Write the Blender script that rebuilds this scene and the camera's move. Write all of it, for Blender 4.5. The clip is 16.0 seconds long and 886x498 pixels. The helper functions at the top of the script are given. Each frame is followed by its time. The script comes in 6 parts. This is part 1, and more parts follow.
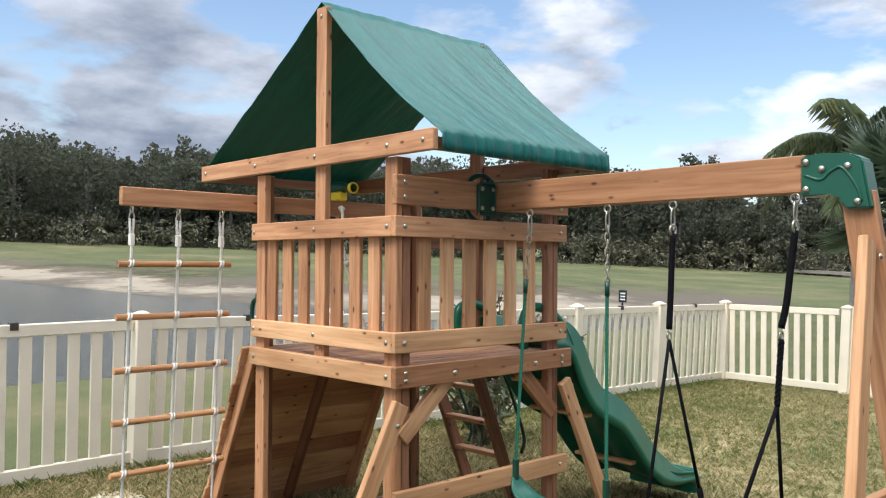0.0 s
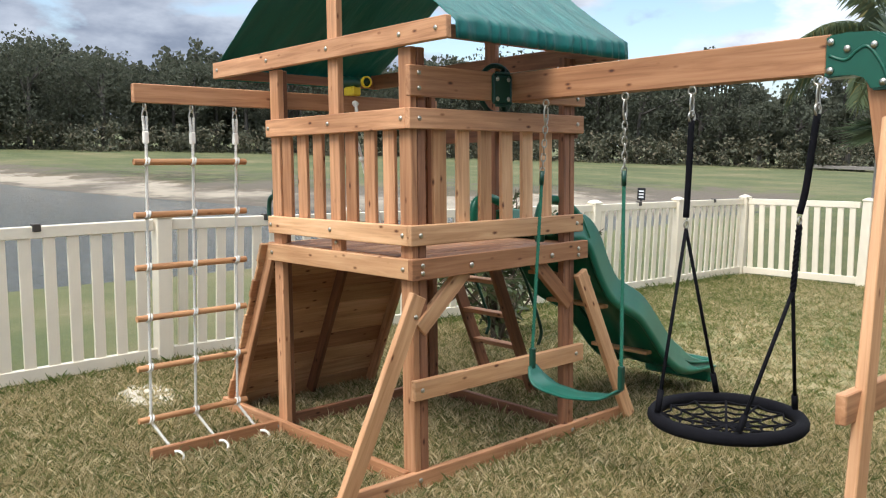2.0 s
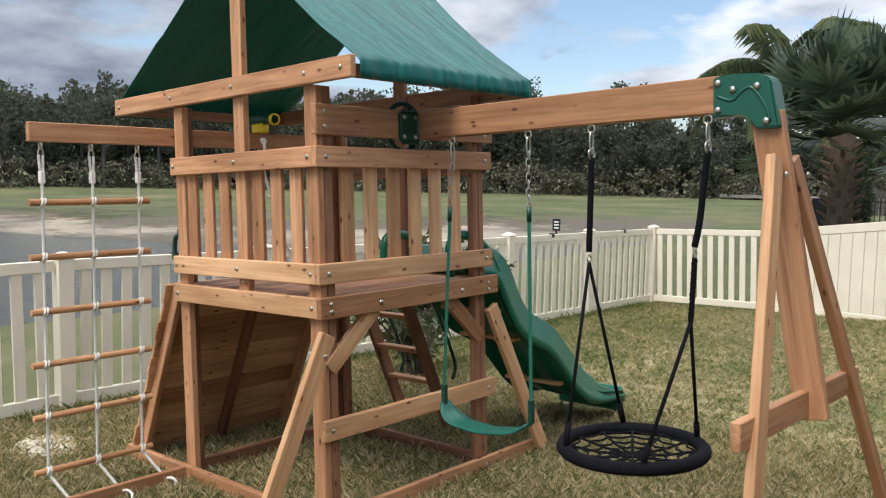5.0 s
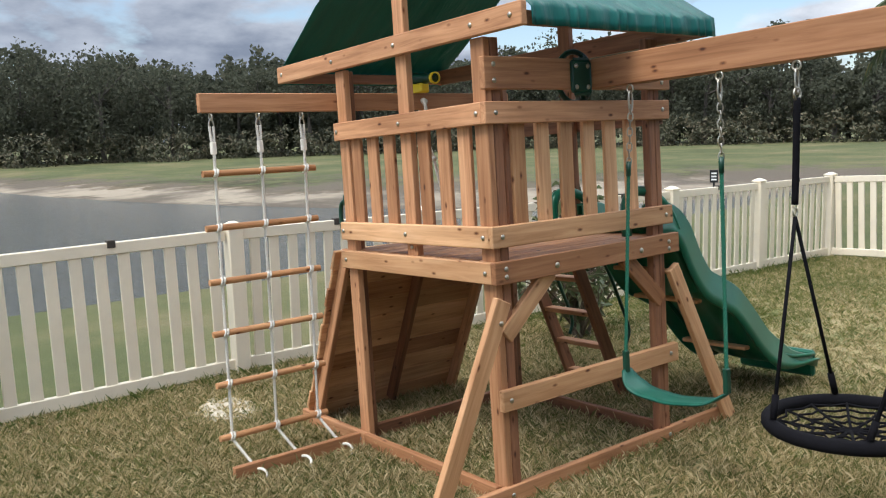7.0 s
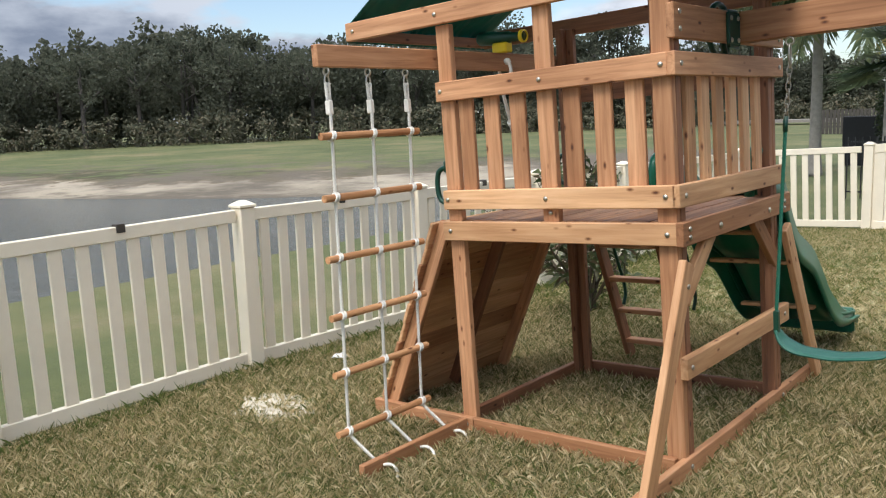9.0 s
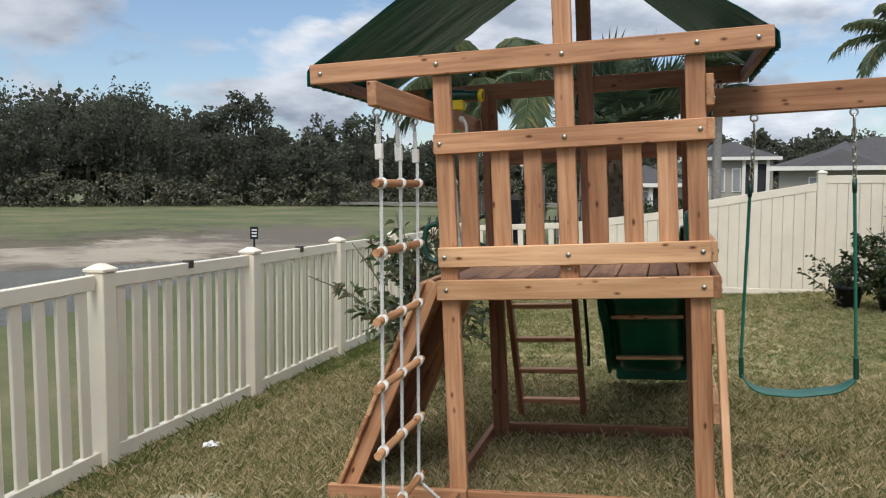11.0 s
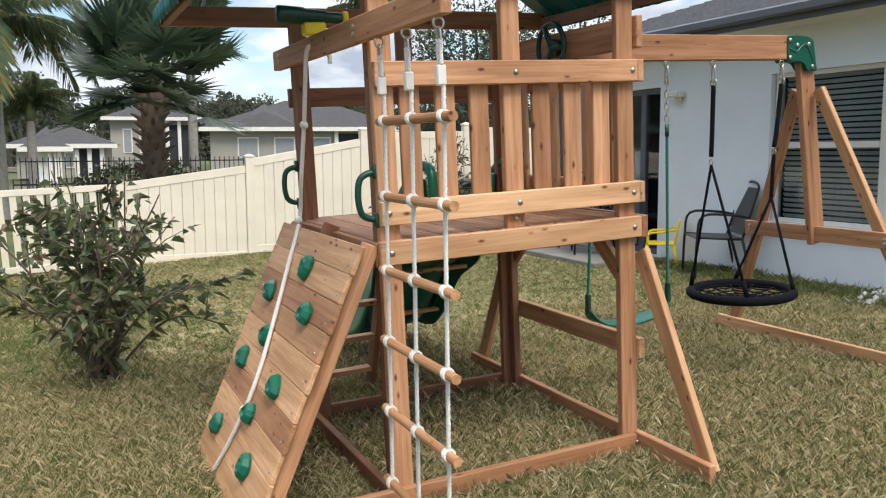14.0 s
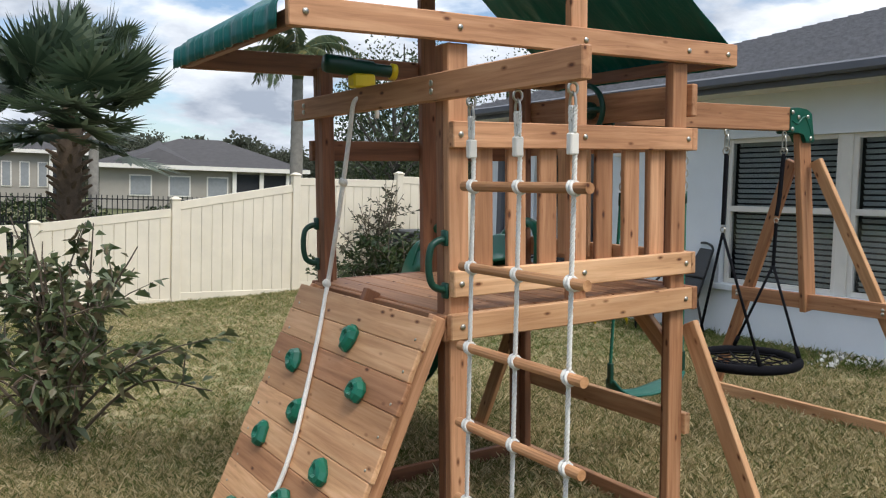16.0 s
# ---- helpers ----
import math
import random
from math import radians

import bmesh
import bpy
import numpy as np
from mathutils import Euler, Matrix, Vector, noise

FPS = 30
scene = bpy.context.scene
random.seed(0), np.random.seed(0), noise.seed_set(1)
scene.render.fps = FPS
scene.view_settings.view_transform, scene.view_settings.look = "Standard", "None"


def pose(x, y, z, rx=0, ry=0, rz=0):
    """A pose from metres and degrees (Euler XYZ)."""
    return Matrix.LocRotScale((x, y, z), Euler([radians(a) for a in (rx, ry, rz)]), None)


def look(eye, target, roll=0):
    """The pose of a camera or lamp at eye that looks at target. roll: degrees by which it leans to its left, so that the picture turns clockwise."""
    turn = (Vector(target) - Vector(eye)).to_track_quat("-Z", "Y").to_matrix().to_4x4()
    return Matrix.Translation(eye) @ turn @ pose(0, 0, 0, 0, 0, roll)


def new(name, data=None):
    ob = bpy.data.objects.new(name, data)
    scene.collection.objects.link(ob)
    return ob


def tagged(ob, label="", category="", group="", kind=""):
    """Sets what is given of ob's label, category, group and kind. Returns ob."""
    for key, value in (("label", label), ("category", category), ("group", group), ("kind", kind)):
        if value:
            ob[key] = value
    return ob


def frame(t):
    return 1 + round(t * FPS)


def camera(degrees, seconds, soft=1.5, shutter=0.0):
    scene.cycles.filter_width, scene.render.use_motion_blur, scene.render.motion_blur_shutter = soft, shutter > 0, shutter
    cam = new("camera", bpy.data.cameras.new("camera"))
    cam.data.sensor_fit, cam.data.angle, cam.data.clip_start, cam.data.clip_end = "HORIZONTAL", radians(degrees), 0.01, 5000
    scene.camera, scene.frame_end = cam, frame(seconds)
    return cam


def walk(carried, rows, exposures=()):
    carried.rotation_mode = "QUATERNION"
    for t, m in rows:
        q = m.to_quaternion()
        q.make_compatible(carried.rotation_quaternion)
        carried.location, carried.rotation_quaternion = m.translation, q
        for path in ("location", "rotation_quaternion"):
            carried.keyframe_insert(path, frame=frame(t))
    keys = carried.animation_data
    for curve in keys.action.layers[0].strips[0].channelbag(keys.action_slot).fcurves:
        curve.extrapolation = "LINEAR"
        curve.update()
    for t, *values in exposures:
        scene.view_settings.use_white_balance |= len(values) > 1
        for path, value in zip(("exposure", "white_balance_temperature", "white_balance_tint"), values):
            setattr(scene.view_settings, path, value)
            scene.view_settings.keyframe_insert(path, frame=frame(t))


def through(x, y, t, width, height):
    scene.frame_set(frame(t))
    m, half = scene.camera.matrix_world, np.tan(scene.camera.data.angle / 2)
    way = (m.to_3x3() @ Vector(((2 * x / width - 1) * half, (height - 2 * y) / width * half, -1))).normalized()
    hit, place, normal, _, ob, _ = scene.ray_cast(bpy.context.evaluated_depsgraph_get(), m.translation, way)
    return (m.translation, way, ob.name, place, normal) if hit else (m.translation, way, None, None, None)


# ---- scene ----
cam = camera(55.8, 16.0, 1.15)
# the lawn falls towards the pond, and the playset stands square to it
LEAN = Matrix.Rotation(radians(-2.7), 4, Vector((-0.12, 0.99, 0)))
EXPOSURES = [(0, 0.72, 6500, 10), (3, 0.82, 6500, 10), (5.4, 0.45, 6500, 10), (6.4, 0.47, 6500, 10), (7.5, 0.6, 6500, 10), (10.3, 0.38, 6500, 10), (11.2, 0.08, 6300, 10), (11.7, -0.16, 5950, 10), (12.1, -0.42, 5750, 10), (12.5, -0.12, 6000, 10), (13, 0.12, 6250, 10), (13.5, 0.4, 6500, 10), (14.4, 0.58, 6500, 10), (15.2, 0.36, 6500, 10), (16, 0.3, 6400, 10)]
PATH = [
    (0, (3.654, -2.58, 1.799), (2.193, -1.215, 1.777), 2.4),
    (0.5, (3.654, -2.574, 1.783), (2.174, -1.23, 1.709), 2.1),
    (1, (3.659, -2.57, 1.776), (2.175, -1.237, 1.636), 1.9),
    (1.5, (3.66, -2.567, 1.767), (2.17, -1.248, 1.562), 1.8),
    (2, (3.658, -2.567, 1.754), (2.185, -1.238, 1.497), 1.5),
    (2.5, (3.662, -2.561, 1.755), (2.272, -1.151, 1.47), 1.4),
    (3, (3.678, -2.554, 1.755), (2.403, -1.039, 1.471), 1.1),
    (3.2, (3.674, -2.541, 1.755), (2.426, -1.005, 1.464), 1.0),
    (5.3, (3.7, -2.528, 1.781), (2.314, -1.093, 1.631), 0.9),
    (5.5, (3.691, -2.531, 1.773), (2.276, -1.124, 1.636), 0.7),
    (6, (3.686, -2.496, 1.79), (2.191, -1.178, 1.628), -0.4),
    (6.5, (3.619, -2.463, 1.774), (2.065, -1.223, 1.556), -1.1),
    (7, (3.438, -2.476, 1.768), (1.866, -1.27, 1.496), -1.7),
    (7.5, (3.081, -2.588, 1.761), (1.52, -1.36, 1.523), -2.1),
    (8, (2.765, -2.8, 1.73), (1.276, -1.493, 1.455), -1.0),
    (8.2, (2.671, -2.917, 1.716), (1.215, -1.577, 1.425), -0.7),
    (10.5, (0.838, -3.952, 1.582), (0.086, -2.114, 1.344), -2.7),
    (11, (0.376, -4.034, 1.569), (-0.132, -2.105, 1.43), 0.2),
    (11.5, (-0.04, -4.013, 1.58), (-0.342, -2.036, 1.57), 0.2),
    (12, (-0.465, -4.054, 1.576), (-0.568, -2.057, 1.611), 0.5),
    (12.5, (-0.91, -3.872, 1.517), (-0.858, -1.874, 1.431), 1.1),
    (13, (-1.359, -3.743, 1.499), (-1.008, -1.78, 1.346), 0.5),
    (13.5, (-1.688, -3.513, 1.47), (-1.067, -1.623, 1.257), -0.3),
    (14, (-1.912, -3.204, 1.485), (-1.072, -1.403, 1.255), -0.3),
    (14.5, (-2.148, -2.927, 1.512), (-1.129, -1.219, 1.295), 0.2),
    (15, (-2.244, -2.731, 1.496), (-1.192, -1.04, 1.312), 0.1),
    (15.5, (-2.331, -2.65, 1.534), (-1.27, -0.965, 1.351), 0.5),
    (16, (-2.427, -2.634, 1.558), (-1.35, -0.953, 1.437), 1.6),
]
walk(cam, [(t, look(eye, target, roll)) for t, eye, target, roll in PATH], EXPOSURES)

# ---- world, sun, exposure ----
SUN_EL, SUN_AZ = radians(55), radians(180)
world = bpy.data.worlds.new("sky")
scene.world = world
world.use_nodes = True
wt = world.node_tree
wt.nodes.clear()


def node(tree, kind, **kw):
    n = tree.nodes.new(kind)
    for k, v in kw.items():
        if k in n.inputs:
            n.inputs[k].default_value = v
    return n


def ramp(tree, fac, stops):
    n = tree.nodes.new("ShaderNodeValToRGB")
    cr = n.color_ramp
    while len(cr.elements) < len(stops):
        cr.elements.new(0.5)
    for e, (p, c) in zip(cr.elements, stops):
        e.position, e.color = p, (*c, 1)
    tree.links.new(fac, n.inputs[0])
    return n.outputs[0]


sky = wt.nodes.new("ShaderNodeTexSky")
sky.sky_type, sky.sun_disc = "NISHITA", False
sky.sun_elevation, sky.sun_rotation = SUN_EL, SUN_AZ
sky.dust_density, sky.ozone_density = 1.0, 2.0
tc = wt.nodes.new("ShaderNodeTexCoord")
sep = wt.nodes.new("ShaderNodeSeparateXYZ")
wt.links.new(tc.outputs["Generated"], sep.inputs[0])


def wmath(op, a, b):
    n = wt.nodes.new("ShaderNodeMath")
    n.operation = op
    for i, v in enumerate((a, b)):
        if isinstance(v, (int, float)):
            n.inputs[i].default_value = v
        else:
            wt.links.new(v, n.inputs[i])
    if op == "MULTIPLY_ADD":
        n.inputs[2].default_value = 0.5
    return n.outputs[0]


# a cloud deck: directions spread out towards the horizon
zz = wmath("ADD", wmath("MAXIMUM", sep.outputs[2], 0.0), 0.38)
comb = wt.nodes.new("ShaderNodeCombineXYZ")
wt.links.new(wmath("DIVIDE", sep.outputs[0], zz), comb.inputs[0])
wt.links.new(wmath("DIVIDE", sep.outputs[1], zz), comb.inputs[1])
wt.links.new(wmath("MULTIPLY", sep.outputs[2], 3.0), comb.inputs[2])
cl = node(wt, "ShaderNodeTexNoise", Scale=2.2, Detail=9.0, Roughness=0.52, Distortion=0.15)
wt.links.new(comb.outputs[0], cl.inputs["Vector"])
cl2 = node(wt, "ShaderNodeTexNoise", Scale=3.2, Detail=7.0, Roughness=0.55)
shift = wt.nodes.new("ShaderNodeVectorMath")
shift.operation = "ADD"
shift.inputs[1].default_value = (3.7, 1.3, 0.5)
wt.links.new(comb.outputs[0], shift.inputs[0])
wt.links.new(shift.outputs[0], cl2.inputs["Vector"])
cover = ramp(wt, cl.outputs[0], [(0.45, (0, 0, 0)), (0.525, (1, 1, 1))])
shade = ramp(wt, cl2.outputs[0], [(0.36, (3.5, 3.9, 4.6)), (0.6, (8.0, 8.2, 8.5))])
# the deck is thicker and greyer towards the west
west = ramp(wt, wmath("MULTIPLY_ADD", sep.outputs[0], -0.5), [(0.55, (1, 1, 1)), (1.0, (0.42, 0.45, 0.51))])
mixk = wt.nodes.new("ShaderNodeMix")
mixk.data_type, mixk.blend_type = "RGBA", "MULTIPLY"
mixk.inputs[0].default_value = 1.0
wt.links.new(shade, mixk.inputs[6])
wt.links.new(west, mixk.inputs[7])
shade = mixk.outputs[2]
# an overcast deck is brightest overhead
high = ramp(wt, sep.outputs[2], [(0.1, (0.86, 0.88, 0.9)), (0.45, (1.12, 1.12, 1.12)), (0.8, (2.6, 2.57, 2.52))])
mixz = wt.nodes.new("ShaderNodeMix")
mixz.data_type, mixz.blend_type = "RGBA", "MULTIPLY"
mixz.inputs[0].default_value = 1.0
wt.links.new(shade, mixz.inputs[6])
wt.links.new(high, mixz.inputs[7])
shade = mixz.outputs[2]
mixw = wt.nodes.new("ShaderNodeMix")
mixw.data_type = "RGBA"
wt.links.new(cover, mixw.inputs[0])
wt.links.new(sky.outputs[0], mixw.inputs[6])
wt.links.new(shade, mixw.inputs[7])
bg = node(wt, "ShaderNodeBackground", Strength=0.118)
wt.links.new(mixw.outputs[2], bg.inputs[0])
wo = wt.nodes.new("ShaderNodeOutputWorld")
wt.links.new(bg.outputs[0], wo.inputs[0])

sun = new("sun", bpy.data.lights.new("sun", "SUN"))
sun.data.energy, sun.data.angle, sun.data.color = 1.9, radians(24), (1.0, 0.965, 0.91)
sd = Vector((math.sin(SUN_AZ) * math.cos(SUN_EL), math.cos(SUN_AZ) * math.cos(SUN_EL), math.sin(SUN_EL)))
sun.matrix_basis = look(sd * 50, (0, 0, 0))

# ---- materials ----


def material(name, rough=0.6, metal=0.0, coords="Object"):
    m = bpy.data.materials.new(name)
    m.use_nodes = True
    t = m.node_tree
    b = t.nodes["Principled BSDF"]
    b.inputs["Roughness"].default_value, b.inputs["Metallic"].default_value = rough, metal
    c = t.nodes.new("ShaderNodeTexCoord")
    return m, t, b, c.outputs[coords]


def scaled(t, vec, s, random_shift=False):
    n = t.nodes.new("ShaderNodeMapping")
    n.inputs["Scale"].default_value = s
    t.links.new(vec, n.inputs["Vector"])
    if random_shift:
        oi = t.nodes.new("ShaderNodeObjectInfo")
        k = t.nodes.new("ShaderNodeMath")
        k.operation = "MULTIPLY"
        k.inputs[1].default_value = 37.0
        t.links.new(oi.outputs["Random"], k.inputs[0])
        t.links.new(k.outputs[0], n.inputs["Location"])
    return n.outputs[0]


def mixc(t, fac, a, b, mode="MIX"):
    n = t.nodes.new("ShaderNodeMix")
    n.data_type, n.blend_type = "RGBA", mode
    for i, v in ((0, fac), (6, a), (7, b)):
        if isinstance(v, (int, float)):
            n.inputs[i].default_value = v
        elif isinstance(v, tuple):
            n.inputs[i].default_value = (*v, 1)
        else:
            t.links.new(v, n.inputs[i])
    return n.outputs[2]


def bump(t, b, height, strength=0.3, distance=0.002):
    n = node(t, "ShaderNodeBump", Strength=strength, Distance=distance)
    t.links.new(height, n.inputs["Height"])
    t.links.new(n.outputs[0], b.inputs["Normal"])


def wood(name, dark, mid, pale, rough=0.62):
    """Planed cedar: grain along local x, a tone of its own for each board, scattered knots."""
    m, t, b, v = material(name, rough)
    g = node(t, "ShaderNodeTexNoise", Scale=1.0, Detail=6.0, Roughness=0.6, Distortion=0.6)
    t.links.new(scaled(t, v, (2.2, 38, 38), True), g.inputs["Vector"])
    g2 = node(t, "ShaderNodeTexNoise", Scale=1.0, Detail=2.0)
    t.links.new(scaled(t, v, (1.3, 6, 6), True), g2.inputs["Vector"])
    col = ramp(t, g.outputs[0], [(0.3, dark), (0.5, mid), (0.72, pale)])
    oi = t.nodes.new("ShaderNodeObjectInfo")
    tone = ramp(t, oi.outputs["Random"], [(0.0, (0.78, 0.73, 0.68)), (0.5, (1.0, 1.0, 1.0)), (1.0, (1.15, 1.17, 1.2))])
    col = mixc(t, 1.0, col, tone, "MULTIPLY")
    blot = ramp(t, g2.outputs[0], [(0.35, (0.8, 0.76, 0.72)), (0.65, (1.08, 1.08, 1.08))])
    col = mixc(t, 1.0, col, blot, "MULTIPLY")
    k = node(t, "ShaderNodeTexVoronoi", Scale=1.0)
    t.links.new(scaled(t, v, (7.0, 16, 16), True), k.inputs["Vector"])
    knot = ramp(t, k.outputs["Distance"], [(0.06, (0.2, 0.12, 0.08)), (0.1, (0.58, 0.48, 0.4)), (0.17, (1, 1, 1))])
    col = mixc(t, 1.0, col, knot, "MULTIPLY")
    t.links.new(col, b.inputs["Base Color"])
    bump(t, b, g.outputs[0], 0.25, 0.0015)
    return m


def plain(name, colour, rough=0.5, metal=0.0, vary=0.12, scale=8.0, bumps=0.1, coat=0.0):
    """A surface of one colour with stains at two scales and fine relief."""
    m, t, b, v = material(name, rough, metal)
    n = node(t, "ShaderNodeTexNoise", Scale=scale, Detail=5.0, Roughness=0.6)
    t.links.new(v, n.inputs["Vector"])
    n2 = node(t, "ShaderNodeTexNoise", Scale=scale * 9, Detail=3.0)
    t.links.new(v, n2.inputs["Vector"])
    lo, hi = tuple(c * (1 - vary) for c in colour), tuple(min(1, c * (1 + vary)) for c in colour)
    col = ramp(t, n.outputs[0], [(0.3, lo), (0.7, hi)])
    col = mixc(t, vary, col, ramp(t, n2.outputs[0], [(0.35, lo), (0.65, hi)]))
    t.links.new(col, b.inputs["Base Color"])
    if bumps:
        bump(t, b, n2.outputs[0], bumps, 0.002)
    b.inputs["Coat Weight"].default_value = coat
    return m


def leafy(name, stops, rough=0.55, through=0.25):
    """Leaves: a colour of its own for each island, some light let through."""
    m, t, b, v = material(name, rough)
    gi = t.nodes.new("ShaderNodeNewGeometry")
    col = ramp(t, gi.outputs["Random Per Island"], stops)
    t.links.new(col, b.inputs["Base Color"])
    if through:
        tr = t.nodes.new("ShaderNodeBsdfTranslucent")
        t.links.new(col, tr.inputs[0])
        ms = node(t, "ShaderNodeMixShader", Fac=through)
        t.links.new(b.outputs[0], ms.inputs[1])
        t.links.new(tr.outputs[0], ms.inputs[2])
        t.links.new(ms.outputs[0], t.nodes["Material Output"].inputs[0])
    return m


CEDAR = wood("cedar", (0.33, 0.15, 0.068), (0.48, 0.238, 0.115), (0.59, 0.325, 0.172))
CEDAR_PALE = wood("cedar_pale", (0.47, 0.24, 0.11), (0.62, 0.35, 0.175), (0.72, 0.45, 0.25))
# same cedar, darkened: shade put into the colour of north, inner and under boards
CEDAR_SHADED = wood("cedar_shaded", (0.16, 0.068, 0.034), (0.25, 0.11, 0.055), (0.34, 0.16, 0.08))
DOWEL = wood("dowel", (0.36, 0.17, 0.07), (0.5, 0.25, 0.11), (0.6, 0.33, 0.16))
VINYL = plain("vinyl", (0.78, 0.705, 0.565), 0.45, 0, 0.06, 3.0, 0.05)
GREEN_MID = plain("green_plastic_bracket", (0.003, 0.08, 0.048), 0.35, 0, 0.12, 6.0, 0.1)
GREEN = plain("green_plastic", (0.004, 0.125, 0.07), 0.32, 0, 0.15, 6.0, 0.1)
GREEN_DARK = plain("green_plastic_dark", (0.004, 0.05, 0.03), 0.4, 0, 0.12, 6.0, 0.1)
TEAL = plain("teal_belt", (0.005, 0.095, 0.065), 0.45, 0, 0.12, 6.0, 0.1)
YELLOW = plain("yellow_plastic", (0.8, 0.6, 0.02), 0.4, 0, 0.06, 6.0, 0.05)
BLACK = plain("black_nylon", (0.005, 0.005, 0.007), 0.9, 0, 0.3, 40.0, 0.2)
BLACK.node_tree.nodes["Principled BSDF"].inputs["Specular IOR Level"].default_value = 0.15
METAL = plain("zinc", (0.5, 0.47, 0.4), 0.3, 1.0, 0.15, 60.0, 0.05)
ROPE_W = plain("white_rope", (0.74, 0.72, 0.66), 0.85, 0, 0.12, 120.0, 0.5)
ROPE_G = plain("green_rope", (0.01, 0.14, 0.085), 0.7, 0, 0.35, 90.0, 0.5)
CLIP = plain("dark_clip", (0.05, 0.042, 0.035), 0.6, 0, 0.2, 20.0, 0.1)


def canvas():
    m, t, b, v = material("canopy_vinyl", 0.34)
    b.inputs["Specular IOR Level"].default_value = 0.4
    n = node(t, "ShaderNodeTexNoise", Scale=1.0, Detail=4.0, Roughness=0.55, Distortion=0.4)
    t.links.new(scaled(t, v, (1.6, 9.0, 1.6)), n.inputs["Vector"])
    n2 = node(t, "ShaderNodeTexNoise", Scale=220.0, Detail=2.0)
    t.links.new(v, n2.inputs["Vector"])
    col = ramp(t, n.outputs[0], [(0.3, (0.006, 0.115, 0.1)), (0.7, (0.01, 0.168, 0.145))])
    t.links.new(col, b.inputs["Base Color"])
    add = t.nodes.new("ShaderNodeMath")
    add.operation = "MULTIPLY_ADD"
    add.inputs[1].default_value = 0.06
    t.links.new(n2.outputs[0], add.inputs[0])
    t.links.new(n.outputs[0], add.inputs[2])
    n3 = node(t, "ShaderNodeTexNoise", Scale=1.0, Detail=3.0, Roughness=0.5, Distortion=1.2)
    t.links.new(scaled(t, v, (7.0, 26.0, 7.0)), n3.inputs["Vector"])
    crease = t.nodes.new("ShaderNodeMath")
    crease.operation = "MULTIPLY_ADD"
    crease.inputs[1].default_value = 0.55
    t.links.new(n3.outputs[0], crease.inputs[0])
    t.links.new(add.outputs[0], crease.inputs[2])
    bump(t, b, crease.outputs[0], 0.32, 0.02)
    tr = t.nodes.new("ShaderNodeBsdfTranslucent")
    tr.inputs[0].default_value = (0.0, 0.12, 0.09, 1)
    ms = node(t, "ShaderNodeMixShader", Fac=0.22)
    t.links.new(b.outputs[0], ms.inputs[1])
    t.links.new(tr.outputs[0], ms.inputs[2])
    t.links.new(ms.outputs[0], t.nodes["Material Output"].inputs[0])
    return m


CANVAS = canvas()


